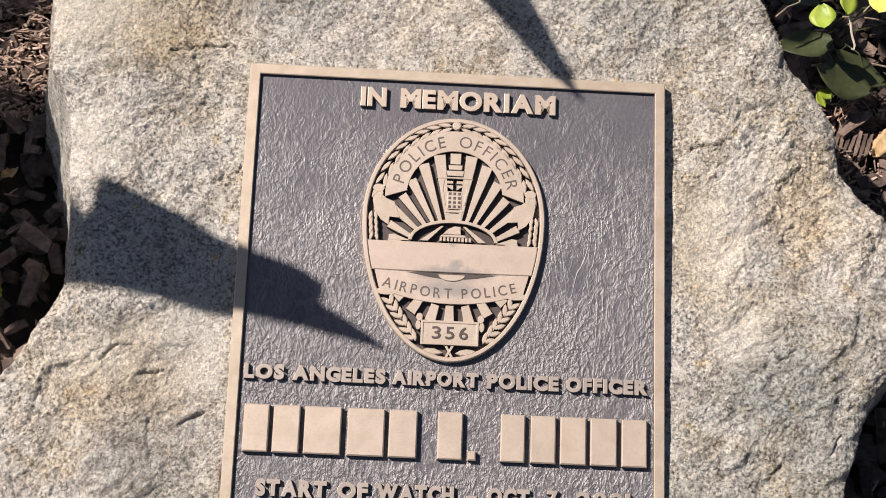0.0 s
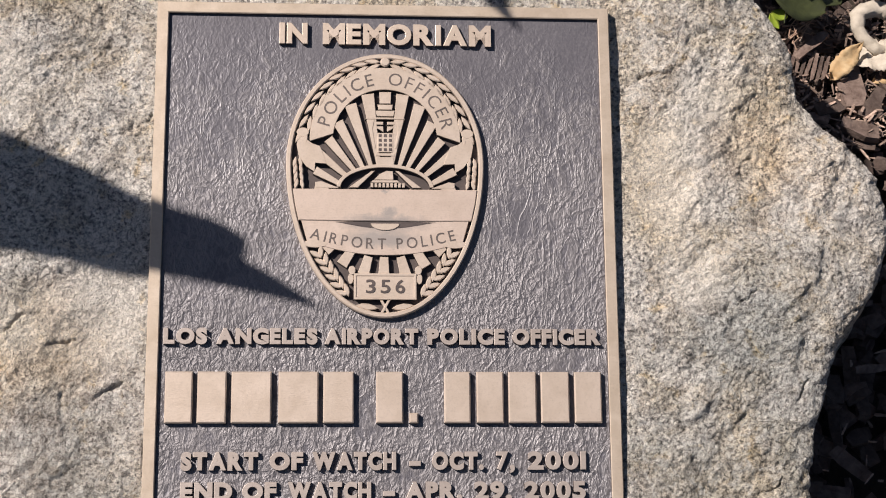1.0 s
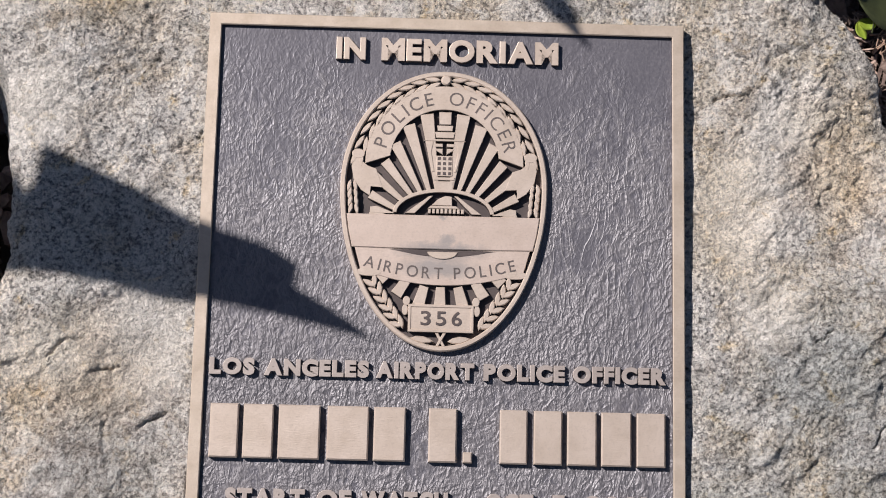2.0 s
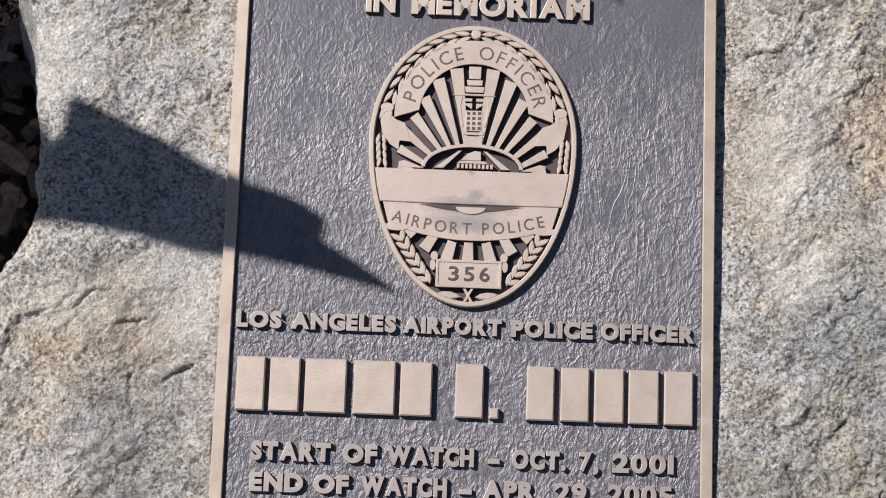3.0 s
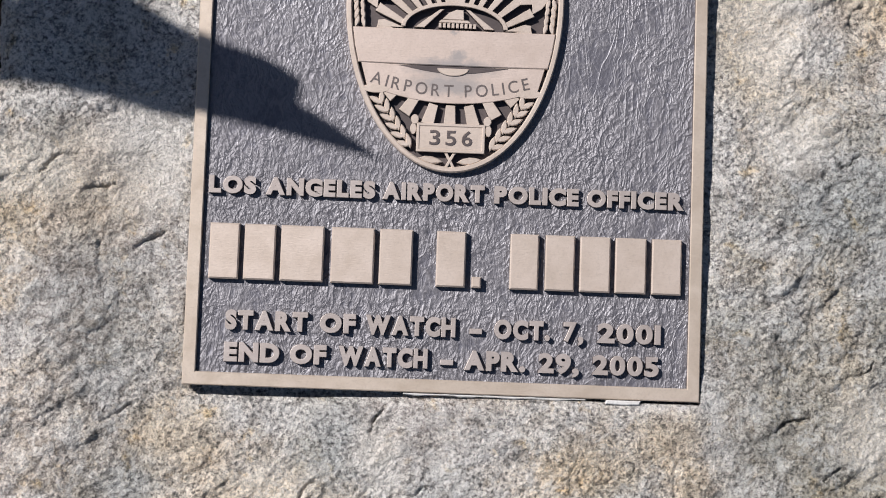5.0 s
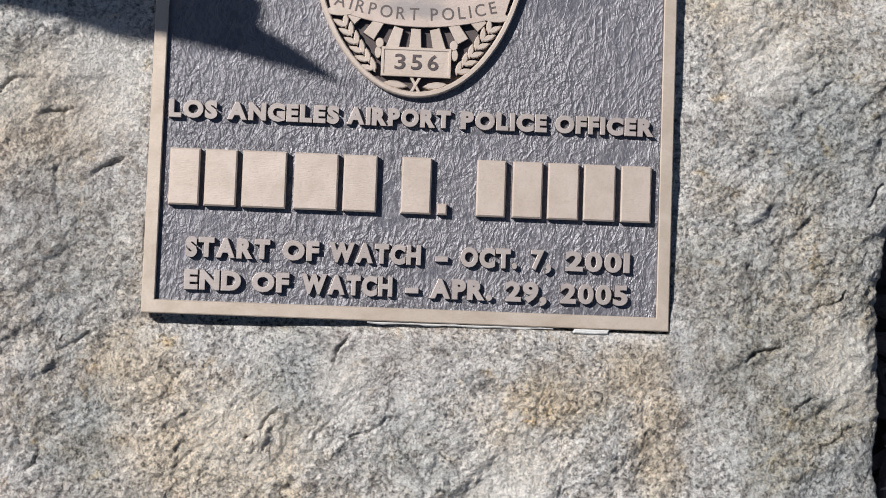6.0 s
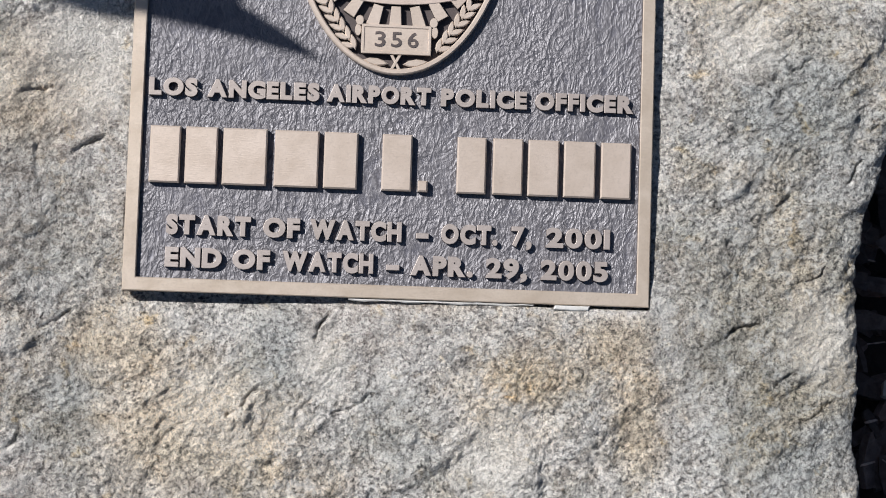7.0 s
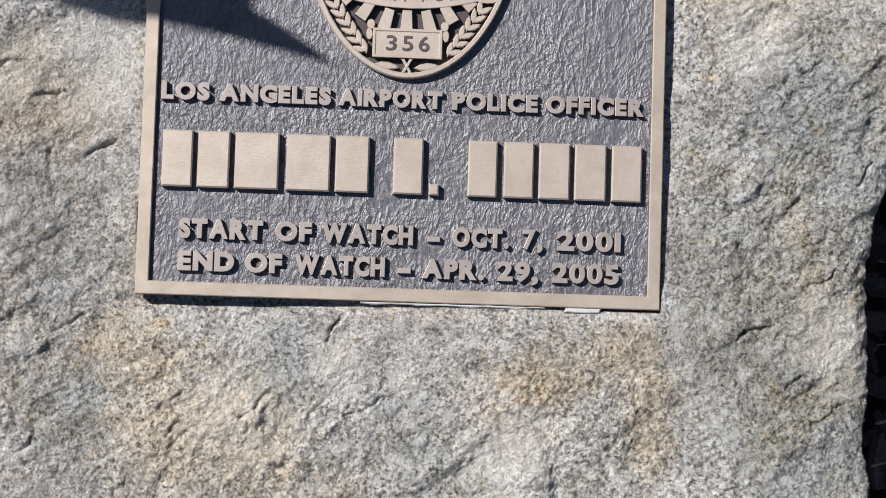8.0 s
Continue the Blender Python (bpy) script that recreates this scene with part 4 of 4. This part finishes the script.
round_leaf((0.535, 0.165, 0.120), 0.060, 0.050, 40, 10, -12, GREEN)
round_leaf((0.509, 0.150, 0.142), 0.034, 0.026, 250, 12, 10, YELLOW, "yellow leaf")
round_leaf((0.470, 0.098, 0.070), 0.016, 0.010, 110, 15, 20, LIME, "small lime leaf")
round_leaf((0.476, 0.106, 0.070), 0.014, 0.010, 160, 5, -20, LIME, "small lime leaf")
round_leaf((0.440, 0.185, 0.110), 0.060, 0.050, 140, 5, 8, GREEN)
round_leaf((0.560, 0.150, 0.100), 0.070, 0.055, 10, 15, 8, GREEN)
part("stem", tube([(0.484, 0.170, 0.143), (0.484, 0.152, 0.140), (0.4815, 0.137, 0.136), (0.4830, 0.124, 0.131), (0.4855, 0.115, 0.128), (0.4845, 0.111, 0.127), (0.4825, 0.1125, 0.127)], 0.0010, 0.9), PALE, low_plant, "pale curled stem")

dead_twig = mesh_object("twig", tube([(0.4198, 0.1367, 0.133), (0.4301, 0.1459, 0.135), (0.4402, 0.1508, 0.136), (0.4427, 0.1578, 0.137), (0.4547, 0.1617, 0.137), (0.4746, 0.1679, 0.135), (0.52, 0.19, 0.105), (0.57, 0.20, 0.03)], 0.0009, 0.7), TWIG)
tagged(dead_twig, "thin pale dead twig arching over the leaves", "twig")
cross_twig = mesh_object("twig", tube([(0.4782, 0.1444, 0.128), (0.4925, 0.1435, 0.130), (0.5044, 0.1423, 0.130), (0.5211, 0.1421, 0.126), (0.56, 0.14, 0.09), (0.60, 0.14, 0.03)], 0.0008, 0.7), TWIG)
tagged(cross_twig, "thin pale dead twig lying over the leaves", "twig")
fork_twig = mesh_object("twig", tube([(0.482, 0.1361, 0.128), (0.4926, 0.1441, 0.132), (0.5037, 0.1571, 0.132), (0.5087, 0.1661, 0.128), (0.53, 0.20, 0.08), (0.54, 0.23, 0.02)], 0.0009, 0.7), TWIG)
tagged(fork_twig, "short pale dead twig leaning among the leaves", "twig")
long_twig = mesh_object("twig", tube([(0.470, 0.143, 0.060), (0.500, 0.141, 0.075), (0.535, 0.138, 0.070), (0.58, 0.130, 0.035)], 0.0011, 0.7), TWIG)
tagged(long_twig, "thin pale dead twig lying on mulch", "twig")


def crumple(bm, length, width):
    """Curls and wrinkles a dead leaf and frays its margin."""
    seed = length * 900
    for v in bm.verts:
        p = v.co
        edge = min(1.0, abs(p.y) / (width * 0.5))
        wrinkle = noise.noise((p.x * 130 + seed, p.y * 130, 0)) + 0.5 * noise.noise((p.x * 320, p.y * 320, seed))
        fray = noise.noise((p.x * 420, seed, 3)) * edge
        v.co = (p.x, p.y * (1 + 0.28 * fray), p.z + 0.0045 * wrinkle + 0.006 * edge * edge * noise.noise((p.x * 60, seed, 9)))
    return bm


def dry_leaf(place, length, width, turn, pitch, mat, label, curl=0.9, roll=10):
    ob = mesh_object("dry_leaf", crumple(blade(length, width, curl * 0.7, 0.18, 26, 0.5, 0.10), length, width), mat, None, "", pose(*place, roll, pitch, turn))
    tagged(ob, label, "leaf", "fallen leaves")


dry_leaf((0.516, 0.056, 0.052), 0.040, 0.018, 48, -8, DRY, "crumpled tan dry leaf lying on bark mulch", 0.7)
dry_leaf((0.532, 0.080, 0.052), 0.050, 0.030, -10, -4, PALE, "bleached pale dry leaf lying on bark mulch", 0.8)
dry_leaf((0.553, 0.058, 0.048), 0.034, 0.016, 20, 4, DRY, "crumpled tan dry leaf lying on bark mulch", 1.0)
dry_leaf((0.60, 0.03, 0.045), 0.055, 0.030, 130, 4, DRY, "crumpled tan dry leaf lying on bark mulch", 1.0)
dry_leaf((-0.205, -0.120, 0.040), 0.024, 0.014, 80, -12, LIME, "small yellow-green fallen leaf beside the boulder", 0.5)
dry_leaf((-0.215, 0.002, 0.038), 0.016, 0.010, 30, 0, DRY, "small reddish dry leaf on shaded mulch", 0.9)
dry_leaf((-0.240, 0.060, 0.040), 0.028, 0.012, 200, 5, PALE, "bleached pale dry leaf lying on bark mulch", 0.9)


def curled_leaf():
    """A thick bleached leaf rolled into a hook."""
    way = [(0.021 * math.cos(a) * (1 - 0.05 * k), 0.019 * math.sin(a), 0.004 + 0.004 * math.sin(a * 0.5)) for k, a in enumerate(np.linspace(0.6, 5.2, 16))]
    bm = tube([Vector(p) for p in way], 0.0078, 0.5)
    bmesh.ops.subdivide_edges(bm, edges=bm.edges[:], cuts=1, use_grid_fill=True, smooth=0.6)
    for v in bm.verts:
        v.co += Vector((noise.noise(v.co * 160), noise.noise(v.co * 160 + Vector((7, 0, 0))), noise.noise(v.co * 160 + Vector((0, 9, 0))))) * 0.0022
    for f in bm.faces:
        f.smooth = True
    ob = mesh_object("curled_leaf", bm, PALE, None, "", pose(0.557, 0.099, 0.056, 12, -8, 20))
    tagged(ob, "thick bleached white leaf curled into a hook on mulch", "leaf", "fallen leaves")


curled_leaf()


def fibre_chip():
    """A piece of bark frayed into parallel splinters, with pale rootlets beside it."""
    r = random.Random(3)
    ob = tagged(new("frayed_bark"), "frayed brown bark piece with parallel splinters on mulch", "bark")
    ob.matrix_basis = pose(0.503, 0.076, 0.050, 8, -6, -12)
    for k in range(7):
        x = -0.014 + k * 0.0045
        bm = chip_bm(0.024 + r.uniform(-0.004, 0.004), 0.0034, 0.003, 40 + k)
        piece = part("splinter", bm, BARK, ob)
        piece.matrix_basis = pose(x, -0.006, r.uniform(0, 0.002), 0, r.uniform(-6, 6), 82 + r.uniform(-5, 5))
    piece = part("splinter", chip_bm(0.034, 0.009, 0.004, 60), BARK, ob)
    piece.matrix_basis = pose(0.000, 0.012, 0.006, 0, 0, 50)
    for k in range(7):
        a = Vector((-0.018 + r.uniform(-0.006, 0.006), 0.008 + r.uniform(-0.004, 0.004), 0.004))
        b = a + Vector((r.uniform(-0.004, 0.022), r.uniform(0.008, 0.03), r.uniform(0.002, 0.012)))
        part("rootlet", tube([a, a.lerp(b, 0.25) + Vector((r.uniform(-1, 1), r.uniform(-1, 1), 0.6)) * 0.004, a.lerp(b, 0.5) + Vector((r.uniform(-1, 1), r.uniform(-1, 1), 1)) * 0.005, a.lerp(b, 0.75) + Vector((r.uniform(-1, 1), r.uniform(-1, 1), 0.6)) * 0.004, b], 0.0006, 0.6), ROOT_SKIN, ob, "thin reddish rootlet")


fibre_chip()

pebble = mesh_object("pebble", chip_bm(0.012, 0.008, 0.006, 77), PALE, None, "", pose(0.478, -0.353, 0.030, 0, 0, 70))
tagged(pebble, "small pale pebble on shaded mulch", "pebble")
